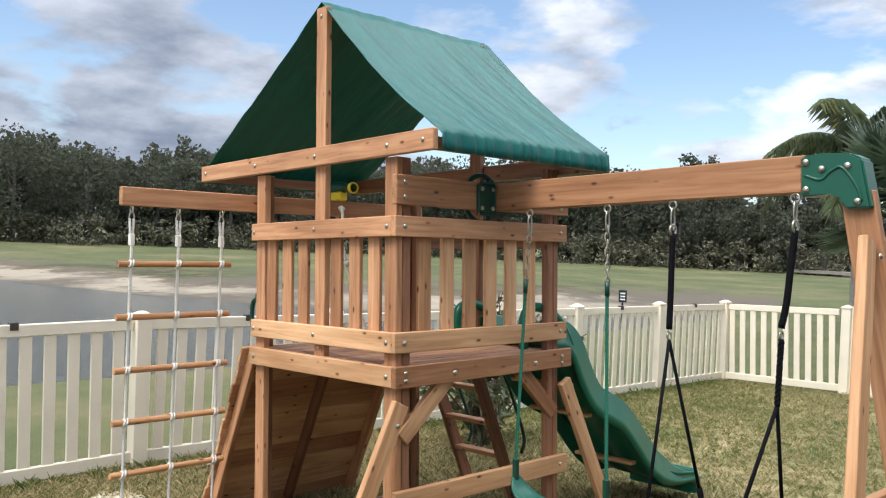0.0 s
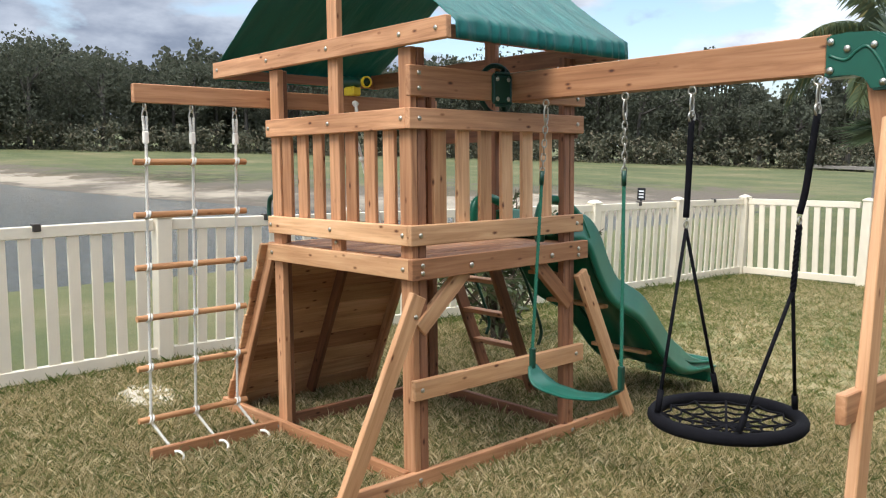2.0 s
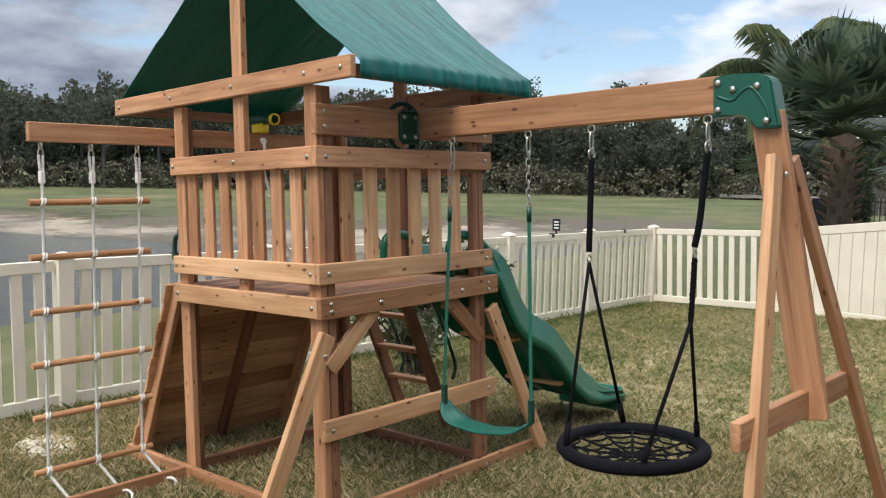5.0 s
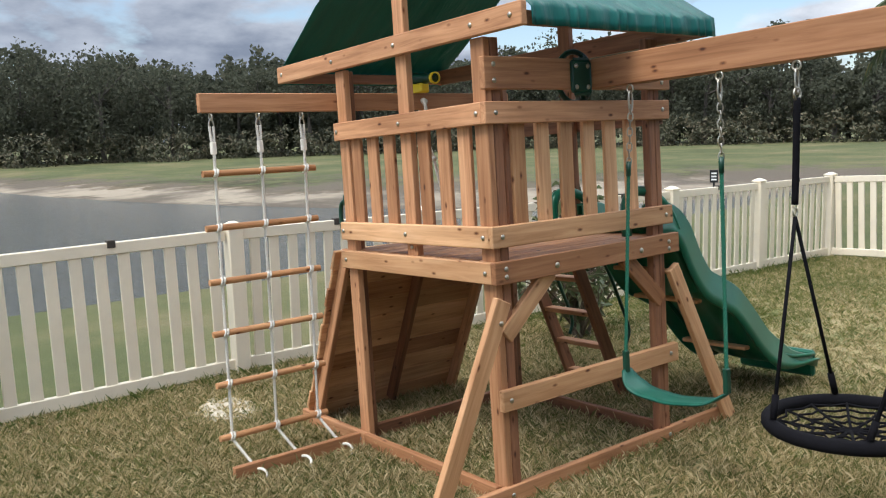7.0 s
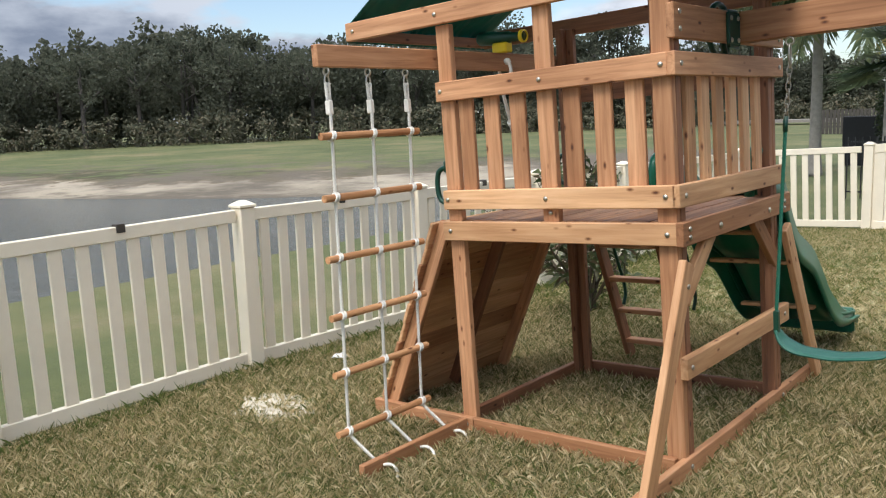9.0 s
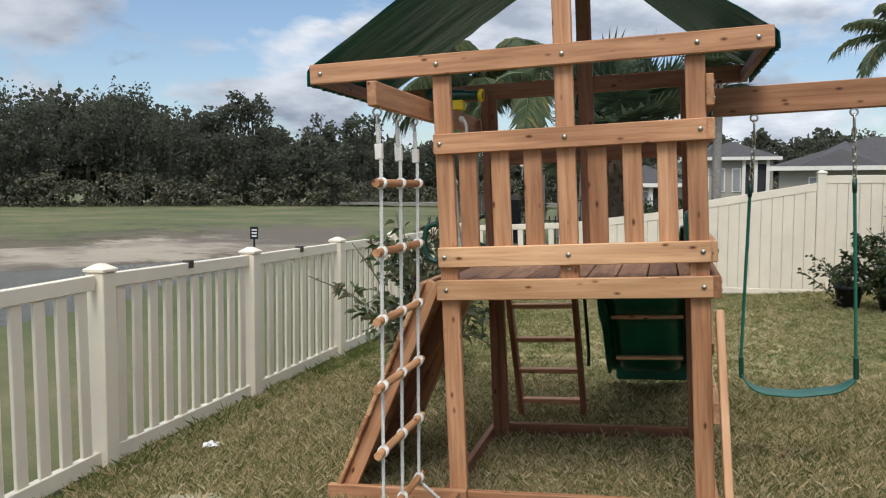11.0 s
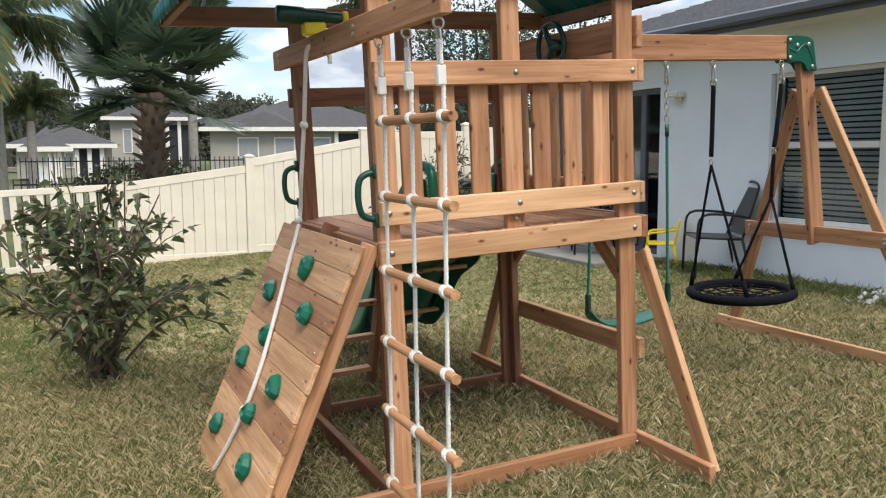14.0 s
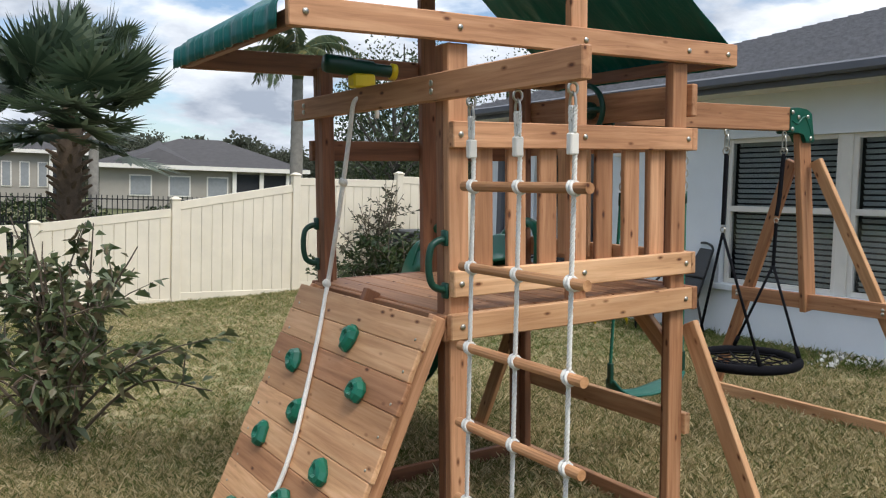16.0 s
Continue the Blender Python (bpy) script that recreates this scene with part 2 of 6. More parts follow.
def ground_material():
    """Dry lawn, greener in patches; bare sand low on the pond's banks."""
    m, t, b, _ = material("ground", 0.95)
    gm = t.nodes.new("ShaderNodeNewGeometry")
    p = gm.outputs["Position"]
    n1 = node(t, "ShaderNodeTexNoise", Scale=0.55, Detail=5.0, Roughness=0.6)
    n2 = node(t, "ShaderNodeTexNoise", Scale=9.0, Detail=6.0, Roughness=0.7)
    n3 = node(t, "ShaderNodeTexNoise", Scale=60.0, Detail=4.0, Roughness=0.7)
    for n in (n1, n2, n3):
        t.links.new(p, n.inputs["Vector"])
    dry = ramp(t, n2.outputs[0], [(0.3, (0.2, 0.165, 0.08)), (0.5, (0.36, 0.295, 0.15)), (0.7, (0.52, 0.43, 0.245))])
    grn = ramp(t, n2.outputs[0], [(0.3, (0.06, 0.085, 0.018)), (0.7, (0.15, 0.175, 0.05))])
    col = mixc(t, ramp(t, n1.outputs[0], [(0.4, (0, 0, 0)), (0.6, (1, 1, 1))]), dry, grn)
    fine = ramp(t, n3.outputs[0], [(0.3, (0.62, 0.62, 0.62)), (0.7, (1.25, 1.25, 1.25))])
    col = mixc(t, 1.0, col, fine, "MULTIPLY")
    s = t.nodes.new("ShaderNodeSeparateXYZ")
    t.links.new(p, s.inputs[0])
    # beyond the garden the grass is mown and green
    far = t.nodes.new("ShaderNodeMath")
    far.operation = "LESS_THAN"
    far.inputs[1].default_value = -2.8
    t.links.new(s.outputs[0], far.inputs[0])
    nf = node(t, "ShaderNodeTexNoise", Scale=0.16, Detail=8.0, Roughness=0.7)
    t.links.new(p, nf.inputs["Vector"])
    field = ramp(t, nf.outputs[0], [(0.32, (0.052, 0.066, 0.02)), (0.47, (0.088, 0.103, 0.033)), (0.58, (0.135, 0.13, 0.052)), (0.7, (0.21, 0.17, 0.092))])
    field = mixc(t, 1.0, field, fine, "MULTIPLY")
    far2 = t.nodes.new("ShaderNodeMath")
    far2.operation = "GREATER_THAN"
    far2.inputs[1].default_value = 9.65
    t.links.new(s.outputs[1], far2.inputs[0])
    either = t.nodes.new("ShaderNodeMath")
    either.operation = "MAXIMUM"
    t.links.new(far.outputs[0], either.inputs[0])
    t.links.new(far2.outputs[0], either.inputs[1])
    col = mixc(t, either.outputs[0], col, field)
    wob = t.nodes.new("ShaderNodeMath")
    wob.operation = "MULTIPLY_ADD"
    wob.inputs[1].default_value = 0.75
    nb = node(t, "ShaderNodeTexNoise", Scale=0.5, Detail=8.0, Roughness=0.7)
    t.links.new(p, nb.inputs["Vector"])
    t.links.new(nb.outputs[0], wob.inputs[0])
    t.links.new(s.outputs[2], wob.inputs[2])
    rng = t.nodes.new("ShaderNodeMapRange")
    rng.inputs["From Min"].default_value, rng.inputs["From Max"].default_value = -0.4, 0.14
    t.links.new(wob.outputs[0], rng.inputs["Value"])
    bank = ramp(t, rng.outputs[0], [(0.0, (0.1, 0.08, 0.055)), (0.16, (0.3, 0.255, 0.19)), (0.46, (0.33, 0.285, 0.215)), (0.56, (0.13, 0.1, 0.06)), (0.7, (0.09, 0.075, 0.035)), (0.8, (0, 0, 0))])
    dark = t.nodes.new("ShaderNodeMapRange")
    dark.inputs["From Min"].default_value, dark.inputs["From Max"].default_value = 0.43, 0.52
    nd = node(t, "ShaderNodeTexNoise", Scale=0.07, Detail=7.0, Roughness=0.65)
    t.links.new(p, nd.inputs["Vector"])
    t.links.new(nd.outputs[0], dark.inputs["Value"])
    bank = mixc(t, dark.outputs[0], bank, (0.11, 0.09, 0.065))
    k = ramp(t, rng.outputs[0], [(0.72, (1, 1, 1)), (0.9, (0, 0, 0))])
    # the garden side of the pond is grown with grass down to the water
    side = t.nodes.new("ShaderNodeMapRange")
    side.inputs["From Min"].default_value, side.inputs["From Max"].default_value = -12.9, -13.6
    t.links.new(s.outputs[0], side.inputs["Value"])
    k = mixc(t, side.outputs[0], (0.0, 0.0, 0.0), k)
    col = mixc(t, k, col, bank)
    t.links.new(col, b.inputs["Base Color"])
    bump(t, b, n3.outputs[0], 0.6, 0.02)
    return m


GROUND = ground_material()
GRASS = leafy("grass_blades", [(0.0, (0.11, 0.14, 0.04)), (0.22, (0.21, 0.215, 0.08)), (0.45, (0.42, 0.35, 0.18)), (0.75, (0.62, 0.51, 0.29)), (1.0, (0.8, 0.7, 0.46))], 0.85, 0.35)
GRASS_GREEN = leafy("green_blades", [(0.0, (0.075, 0.115, 0.022)), (0.5, (0.15, 0.195, 0.045)), (0.8, (0.22, 0.25, 0.075)), (1.0, (0.42, 0.35, 0.16))], 0.8, 0.35)


def water_material():
    m, t, b, _ = material("pond_water", 0.08)
    b.inputs["Base Color"].default_value = (0.11, 0.12, 0.115, 1)
    b.inputs["IOR"].default_value = 1.33
    gm = t.nodes.new("ShaderNodeNewGeometry")
    n = node(t, "ShaderNodeTexNoise", Scale=1.0, Detail=5.0, Roughness=0.65)
    t.links.new(scaled(t, gm.outputs["Position"], (2.4, 2.8, 1)), n.inputs["Vector"])
    bump(t, b, n.outputs[0], 1.0, 0.4)
    return m


WATER = water_material()
WOODS = leafy("woods_leaves", [(0.0, (0.072, 0.08, 0.055)), (0.4, (0.09, 0.1, 0.068)), (0.75, (0.1, 0.11, 0.075)), (1.0, (0.12, 0.12, 0.085))], 0.95, 0.45)
SCRUB = leafy("scrub_leaves", [(0.0, (0.06, 0.066, 0.04)), (0.5, (0.085, 0.088, 0.052)), (1.0, (0.15, 0.125, 0.08))], 0.8, 0.1)
BARK = plain("grey_bark", (0.06, 0.053, 0.045), 0.9, 0, 0.3, 6.0, 0.6)
PALM_BARK = plain("palm_trunk", (0.26, 0.24, 0.21), 0.9, 0, 0.25, 8.0, 0.6)
BOOTS = plain("palm_boots", (0.13, 0.09, 0.06), 0.9, 0, 0.35, 12.0, 0.7)
FROND = leafy("palm_fronds", [(0.0, (0.085, 0.125, 0.06)), (0.6, (0.15, 0.195, 0.1)), (0.9, (0.2, 0.22, 0.1)), (1.0, (0.34, 0.28, 0.1))], 0.45, 0.3)
FAN = leafy("fan_fronds", [(0.0, (0.032, 0.055, 0.03)), (0.6, (0.062, 0.095, 0.052)), (1.0, (0.12, 0.15, 0.085))], 0.5, 0.3)
SHRUB = leafy("shrub_leaves", [(0.0, (0.055, 0.08, 0.033)), (0.45, (0.1, 0.13, 0.052)), (0.78, (0.145, 0.155, 0.07)), (1.0, (0.21, 0.135, 0.095))], 0.38, 0.25)
SHRUB_D = leafy("dark_shrub_leaves", [(0.0, (0.018, 0.035, 0.012)), (0.6, (0.04, 0.065, 0.02)), (1.0, (0.075, 0.09, 0.03))], 0.45, 0.2)
TWIG = plain("twigs", (0.11, 0.085, 0.06), 0.9, 0, 0.3, 20.0, 0.4)
STUCCO = plain("stucco", (0.75, 0.78, 0.8), 0.9, 0, 0.05, 1.2, 0.5)
STUCCO_TAN = plain("stucco_tan", (0.36, 0.33, 0.28), 0.9, 0, 0.08, 1.0, 0.3)
TRIM = plain("window_trim", (0.76, 0.72, 0.64), 0.5, 0, 0.05, 4.0, 0.05)
FASCIA = plain("dark_fascia", (0.1, 0.105, 0.12), 0.5, 0, 0.1, 3.0, 0.05)
BLIND = plain("blinds", (0.66, 0.69, 0.67), 0.7, 0, 0.1, 4.0, 0.05)
# shade painted near-black, for unlit insides seen through openings
UNLIT_INSIDE = plain("unlit_inside", (0.03, 0.032, 0.036), 0.9, 0, 0.2, 2.0, 0.1)
CONCRETE = plain("concrete", (0.22, 0.2, 0.175), 0.9, 0, 0.15, 4.0, 0.4)
FAR_ROOF = plain("far_shingles", (0.06, 0.056, 0.056), 0.9, 0, 0.2, 3.0, 0.2)
SHINGLE = plain("shingles", (0.24, 0.232, 0.232), 0.9, 0, 0.3, 14.0, 0.6)
ACGREY = plain("painted_steel", (0.07, 0.075, 0.08), 0.5, 0.3, 0.15, 5.0, 0.1)
ACPALE = plain("painted_steel_pale", (0.3, 0.31, 0.31), 0.5, 0.2, 0.1, 5.0, 0.1)
IRON = plain("black_iron", (0.012, 0.012, 0.013), 0.5, 0.2, 0.2, 10.0, 0.1)
SLING = plain("sling_fabric", (0.06, 0.063, 0.068), 0.85, 0, 0.2, 150.0, 0.3)
CUSHION = plain("cushion_cloth", (0.72, 0.7, 0.68), 0.9, 0, 0.06, 20.0, 0.2)
RED = plain("red_cloth", (0.5, 0.04, 0.05), 0.8, 0, 0.1, 20.0, 0.1)
SAND = plain("pale_sand", (0.5, 0.45, 0.35), 0.95, 0, 0.25, 9.0, 0.8)
GRAVEL = plain("white_gravel", (0.6, 0.58, 0.53), 0.95, 0, 0.3, 30.0, 0.8)
SOIL = plain("soil", (0.06, 0.045, 0.032), 0.95, 0, 0.3, 12.0, 0.6)
PAPER = plain("paper", (0.75, 0.75, 0.74), 0.8, 0, 0.05, 12.0, 0.1)


def glass(name, tint):
    m, t, b, v = material(name, 0.03)
    b.inputs["Base Color"].default_value = (*tint, 1)
    b.inputs["Transmission Weight"].default_value = 1.0
    b.inputs["IOR"].default_value = 1.5
    return m


GLASS = glass("window_glass", (0.7, 0.74, 0.76))

# ---- mesh helpers ----
WORLD = {}


def thing(name, x=0.0, y=0.0, z=0.0, rz=0.0, **tags):
    ob = new(name)
    ob.empty_display_size = 0.2
    ob.matrix_basis = pose(x, y, z, 0, 0, rz)
    WORLD[ob] = ob.matrix_basis.copy()
    return tagged(ob, **tags)


def finish(bm, name, mat, smooth=False):
    me = bpy.data.meshes.new(name)
    if isinstance(bm, tuple):
        me.from_pydata(*bm)
    else:
        bmesh.ops.recalc_face_normals(bm, faces=bm.faces)
        bm.to_mesh(me)
        bm.free()
    me.materials.append(mat)
    if smooth:
        me.polygons.foreach_set("use_smooth", [True] * len(me.polygons))
    return me


def attach(ob, parent, m=None):
    """Put ob under parent at the world pose m."""
    m = m or Matrix.Identity(4)
    if parent is not None:
        ob.parent = parent
        ob.matrix_parent_inverse = WORLD[parent].inverted()
    ob.matrix_basis = m
    WORLD[ob] = m.copy()
    return ob


def part(name, bm, mat, parent, label="", m=None, smooth=False):
    me = bm if isinstance(bm, bpy.types.Mesh) else finish(bm, name, mat, smooth)
    ob = attach(new(name, me), parent, m)
    return tagged(ob, label=label)


def solid(name, bm, mat, smooth=False, m=None, **tags):
    """A top-level thing of one mesh."""
    ob = part(name, bm, mat, None, "", m, smooth)
    return tagged(ob, **tags)


def add_box(bm, x0, x1, y0, y1, z0, z1, ch=0.0):
    vs = [bm.verts.new((x, y, z)) for z in (z0, z1) for y in (y0, y1) for x in (x0, x1)]
    fs = [(0, 2, 3, 1), (4, 5, 7, 6), (0, 1, 5, 4), (2, 6, 7, 3), (0, 4, 6, 2), (1, 3, 7, 5)]
    faces = [bm.faces.new([vs[i] for i in f]) for f in fs]
    if ch:
        edges = list({e for f in faces for e in f.edges})
        bmesh.ops.bevel(bm, geom=edges, offset=ch, segments=1, affect="EDGES")
    return bm


def box(x0, x1, y0, y1, z0, z1, ch=0.0):
    return add_box(bmesh.new(), x0, x1, y0, y1, z0, z1, ch)


BOARDS = {}


def board_mesh(length, w, h, mat, ch=0.004):
    key = (round(length, 3), w, h, mat.name)
    if key not in BOARDS:
        BOARDS[key] = finish(box(0, length, -w / 2, w / 2, -h / 2, h / 2, ch), "board", mat)
    return BOARDS[key]


def axes(p, q, up=(0, 0, 1)):
    p, q = Vector(p), Vector(q)
    x = (q - p).normalized()
    y = Vector(up).cross(x).normalized()
    z = x.cross(y)
    m = Matrix((x, y, z)).transposed().to_4x4()
    m.translation = p
    return m, (q - p).length


def board(name, parent, p, q, w, h, mat=None, up=(0, 0, 1), label=""):
    """A board from p to q: w thick, h high towards up."""
    m, length = axes(p, q, up)
    return part(name, board_mesh(length, w, h, mat or CEDAR), None, parent, label, m)


def tube(points, r, sides=8, closed=False, taper=None, bm=None):
    """A round bar along a line of points."""
    bm = bm or bmesh.new()
    pts = [Vector(p) for p in points]
    n = len(pts)
    rings, ref = [], None
    for i, p in enumerate(pts):
        a = pts[(i - 1) % n] if (closed or i > 0) else p
        b = pts[(i + 1) % n] if (closed or i < n - 1) else p
        d = (b - a).normalized()
        if ref is None or abs(ref.dot(d)) > 0.95:
            ref = Vector((0, 0, 1)) if abs(d.z) < 0.9 else Vector((1, 0, 0))
        u = (ref - d * ref.dot(d)).normalized()
        ref = u
        v = d.cross(u)
        rr = r if taper is None else r + (taper - r) * i / (n - 1)
        rings.append([bm.verts.new(p + (u * math.cos(2 * math.pi * k / sides) + v * math.sin(2 * math.pi * k / sides)) * rr) for k in range(sides)])
    for i in range(n if closed else n - 1):
        a, b = rings[i], rings[(i + 1) % n]
        for k in range(sides):
            bm.faces.new((a[k], a[(k + 1) % sides], b[(k + 1) % sides], b[k]))
    if not closed:
        bm.faces.new(rings[0][::-1])
        bm.faces.new(rings[-1])
    return bm


def rope_line(p, q, r, n=None, turns_per_m=28, sag=0.0):
    """A laid rope: three strands twisted together."""
    p, q = Vector(p), Vector(q)
    length = (q - p).length
    n = n or max(8, int(length * turns_per_m * 5))
    bm = bmesh.new()
    d = (q - p).normalized()
    u = d.orthogonal().normalized()
    v = d.cross(u)
    for s in range(3):
        pts = []
        for i in range(n + 1):
            f = i / n
            a = 2 * math.pi * (f * length * turns_per_m + s / 3)
            pts.append(p + (q - p) * f + Vector((0, 0, -sag * math.sin(math.pi * f))) + (u * math.cos(a) + v * math.sin(a)) * r * 0.52)
        tube(pts, r * 0.55, 5, bm=bm)
    return bm


def lathe(profile, sides=16):
    """Turn (radius, z) pairs round z."""
    bm = bmesh.new()
    rings = [[bm.verts.new((r * math.cos(2 * math.pi * k / sides), r * math.sin(2 * math.pi * k / sides), z)) for k in range(sides)] for r, z in profile]
    for a, b in zip(rings, rings[1:]):
        for k in range(sides):
            bm.faces.new((a[k], a[(k + 1) % sides], b[(k + 1) % sides], b[k]))
    bm.faces.new(rings[0][::-1])
    bm.faces.new(rings[-1])
    return bm


def spline(points, n):
    """Points along a smooth curve through the given ones."""
    p = [Vector(a) for a in points]
    p = [p[0] * 2 - p[1]] + p + [p[-1] * 2 - p[-2]]
    out = []
    for i in range(1, len(p) - 2):
        for k in range(n):
            t = k / n
            a, b, c, d = p[i - 1], p[i], p[i + 1], p[i + 2]
            out.append(0.5 * (2 * b + (c - a) * t + (2 * a - 5 * b + 4 * c - d) * t * t + (3 * b - a - 3 * c + d) * t ** 3))
    return out + [p[-2]]


def blades(rng, base, direction, length, width, droop=0.3):
    """Leaves as folded kites: two triangles on each side of a midrib. Arrays in, pydata out."""
    n = len(base)
    d = direction / np.linalg.norm(direction, axis=1, keepdims=True)
    r = rng.normal(size=(n, 3))
    s = np.cross(d, r)
    s /= np.linalg.norm(s, axis=1, keepdims=True)
    up = np.cross(s, d)
    ln, wd = np.broadcast_to(length, n)[:, None], np.broadcast_to(width, n)[:, None]
    mid = base + d * ln * 0.5
    tip = base + d * ln + np.array([0, 0, -1.0]) * ln * droop
    a = mid + s * wd * 0.5 + up * wd * 0.18
    b = mid - s * wd * 0.5 + up * wd * 0.18
    v = np.stack([base, a, tip, b], 1).reshape(-1, 3)
    k = np.arange(n)[:, None] * 4
    f = np.concatenate([k + [[0, 1, 2]], k + [[0, 2, 3]]], 0)
    return v, f


def pydata(v, f):
    return (v.tolist(), [], f.tolist())


BOLT = finish(lathe([(0.0115, 0.0), (0.0125, 0.002), (0.011, 0.005), (0.006, 0.0075), (0.001, 0.0085)], 10), "bolt", METAL, True)


def bolt(parent, x, y, z, normal, s=1.0):
    m = Vector(normal).to_track_quat("Z", "Y").to_matrix().to_4x4() @ Matrix.Scale(s, 4)
    m.translation = (x, y, z)
    return part("bolt", BOLT, None, parent, "", m)

# ---- ground, pond, far shore ----
POND = [(-10.5, -90), (-10.4, 3), (-10.9, 12), (-11.7, 20), (-12.5, 27), (-13.1, 29.5), (-13.7, 27), (-14.2, 22.5), (-15.4, 18.5), (-17.6, 15.0), (-21.2, 12.6), (-24.5, 11.2), (-32, 8.8), (-42, 6.9), (-80, 3), (-150, -15), (-150, -90)]


def pond_distance(x, y):
    """Metres from the pond's edge, negative inside."""
    best, inside = np.full(x.shape, 1e9), np.zeros(x.shape, bool)
    for (ax, ay), (bx, by) in zip(POND, POND[1:] + POND[:1]):
        dx, dy = bx - ax, by - ay
        t = np.clip(((x - ax) * dx + (y - ay) * dy) / (dx * dx + dy * dy), 0, 1)
        best = np.minimum(best, np.hypot(x - ax - t * dx, y - ay - t * dy))
        cross = (ay > y) != (by > y)
        xi = ax + (y - ay) / (dy if dy else 1e-9) * dx
        inside ^= cross & (x < xi)
    return np.where(inside, -best, best)


def ground_z(x, y):
    x, y = np.asarray(x, float), np.asarray(y, float)
    d = pond_distance(x, y)
    wide = 7.0 + 5.0 * np.clip((-12.5 - x) / 5.0, 0, 1) * np.clip((x + 29.0) / 6.0, 0, 1)
    s = np.clip(d / wide, 0, 1)
    lawn = 0.0468 * np.clip(x, -5.5, 7.0) + 0.0057 * np.clip(y, -8, 30) - 0.0155 * np.clip(y - 1.0, 0, 12)
    bank = -0.69 + (lawn + 0.69) * s * s * (3 - 2 * s)
    bank = np.where(d < 0, np.maximum(-1.5, -0.69 + d * 0.3), bank)
    rough = 0.012 * np.sin(x * 1.7 + y * 0.6) * np.sin(y * 1.3 - x * 0.4)
    far = np.clip((np.hypot(x, y) - 40) / 45, 0, 1) * 0.35
    return np.where(d < wide, bank, lawn) + rough + np.where(d > 0, far, 0)


def steps(*spans):
    out = []
    for a, b, s in spans:
        out += list(np.arange(a, b, s))
    return np.array(out)


gx = steps((-1500, -300, 150), (-300, -100, 20), (-100, -40, 4), (-40, -6, 1.0), (-6, 6, 0.25), (6, 30, 2), (30, 200, 20), (200, 1501, 150))
gy = steps((-1500, -200, 150), (-200, -20, 20), (-20, -5, 1.5), (-5, 11, 0.25), (11, 60, 1.5), (60, 140, 5), (140, 400, 20), (400, 1501, 150))
X, Y = np.meshgrid(gx, gy)
Z = ground_z(X, Y)
nx = len(gx)
gv = np.stack([X, Y, Z], -1).reshape(-1, 3)
ii = (np.arange(len(gy) - 1)[:, None] * nx + np.arange(nx - 1)[None]).reshape(-1, 1)
ground = solid("ground", pydata(gv, ii + np.array([[0, 1, nx + 1, nx]])), GROUND, True, kind="structure",
               label="dry patchy lawn running down to a pond's sandy bank", category="ground")
pond = bmesh.new()
# the sheet runs a little way in under the banks
PCX, PCY = sum(x for x, _ in POND) / len(POND), sum(y for _, y in POND) / len(POND)
pond.faces.new([pond.verts.new((PCX + (x - PCX) * 1.04, PCY + (y - PCY) * 1.04, -0.7)) for x, y in POND])
solid("water", pond, WATER, kind="structure", label="grey rippled pond water beyond the white fence", category="water")

# ---- vinyl fences ----
FX, FY, PITCH, FH = -2.86, 9.6, 1.871, 1.2
POST0, NPITCH = 0.245, 1.84


def fence_post(x, y, h, rz=0.0):
    z = float(ground_z(x, y))
    t = thing("fence_post", x, y, z, rz, label="square cream vinyl fence post with a flat pyramid cap", category="fence post", group="fence posts")
    m = pose(x, y, z, 0, 0, rz)
    part("shaft", box(-0.062, 0.062, -0.062, 0.062, -0.05, h, 0.006), VINYL, t, "", m)
    bm = box(-0.072, 0.072, -0.072, 0.072, h, h + 0.022, 0.004)
    top = [bm.verts.new((a * 0.066, b * 0.066, h + 0.022)) for a, b in ((-1, -1), (1, -1), (1, 1), (-1, 1))]
    ap = [bm.verts.new((a * 0.02, b * 0.02, h + 0.05)) for a, b in ((-1, -1), (1, -1), (1, 1), (-1, 1))]
    for k in range(4):
        bm.faces.new((top[k], top[(k + 1) % 4], ap[(k + 1) % 4], ap[k]))
    bm.faces.new(ap)
    part("cap", bm, VINYL, t, "", m)
    return t


def picket_panel(x0, y0, x1, y1, clip=True):
    """An open picket panel between two posts: two rails and ten pickets."""
    p, q = Vector((x0, y0, 0)), Vector((x1, y1, 0))
    p.z, q.z = float(ground_z(x0, y0)), float(ground_z(x1, y1))
    m, length = axes(p, q)
    t = thing("picket_panel", 0, 0, 0, 0, label="cream vinyl picket fence panel with flat top rail", category="fence panel", group="fence panels")
    t.matrix_basis = m
    WORLD[t] = m.copy()
    part("top_rail", box(0.06, length - 0.06, -0.022, 0.022, FH - 0.1, FH - 0.01, 0.005), VINYL, t, "", m)
    part("bottom_rail", box(0.06, length - 0.06, -0.024, 0.024, 0.03, 0.13, 0.005), VINYL, t, "", m)
    n = 10
    me = finish(box(-0.043, 0.043, -0.012, 0.012, 0.12, FH - 0.09, 0.004), "picket", VINYL)
    for k in range(n):
        part("picket", me, None, t, "", m @ pose(0.06 + (length - 0.12) * (k + 0.62) / (n + 0.24), 0, 0))
    if clip:
        part("clip", box(length / 2 - 0.03, length / 2 + 0.03, -0.03, 0.03, FH - 0.05, FH + 0.008, 0.004), CLIP, t, "dark bracket clipped on the top rail", m)
    return t


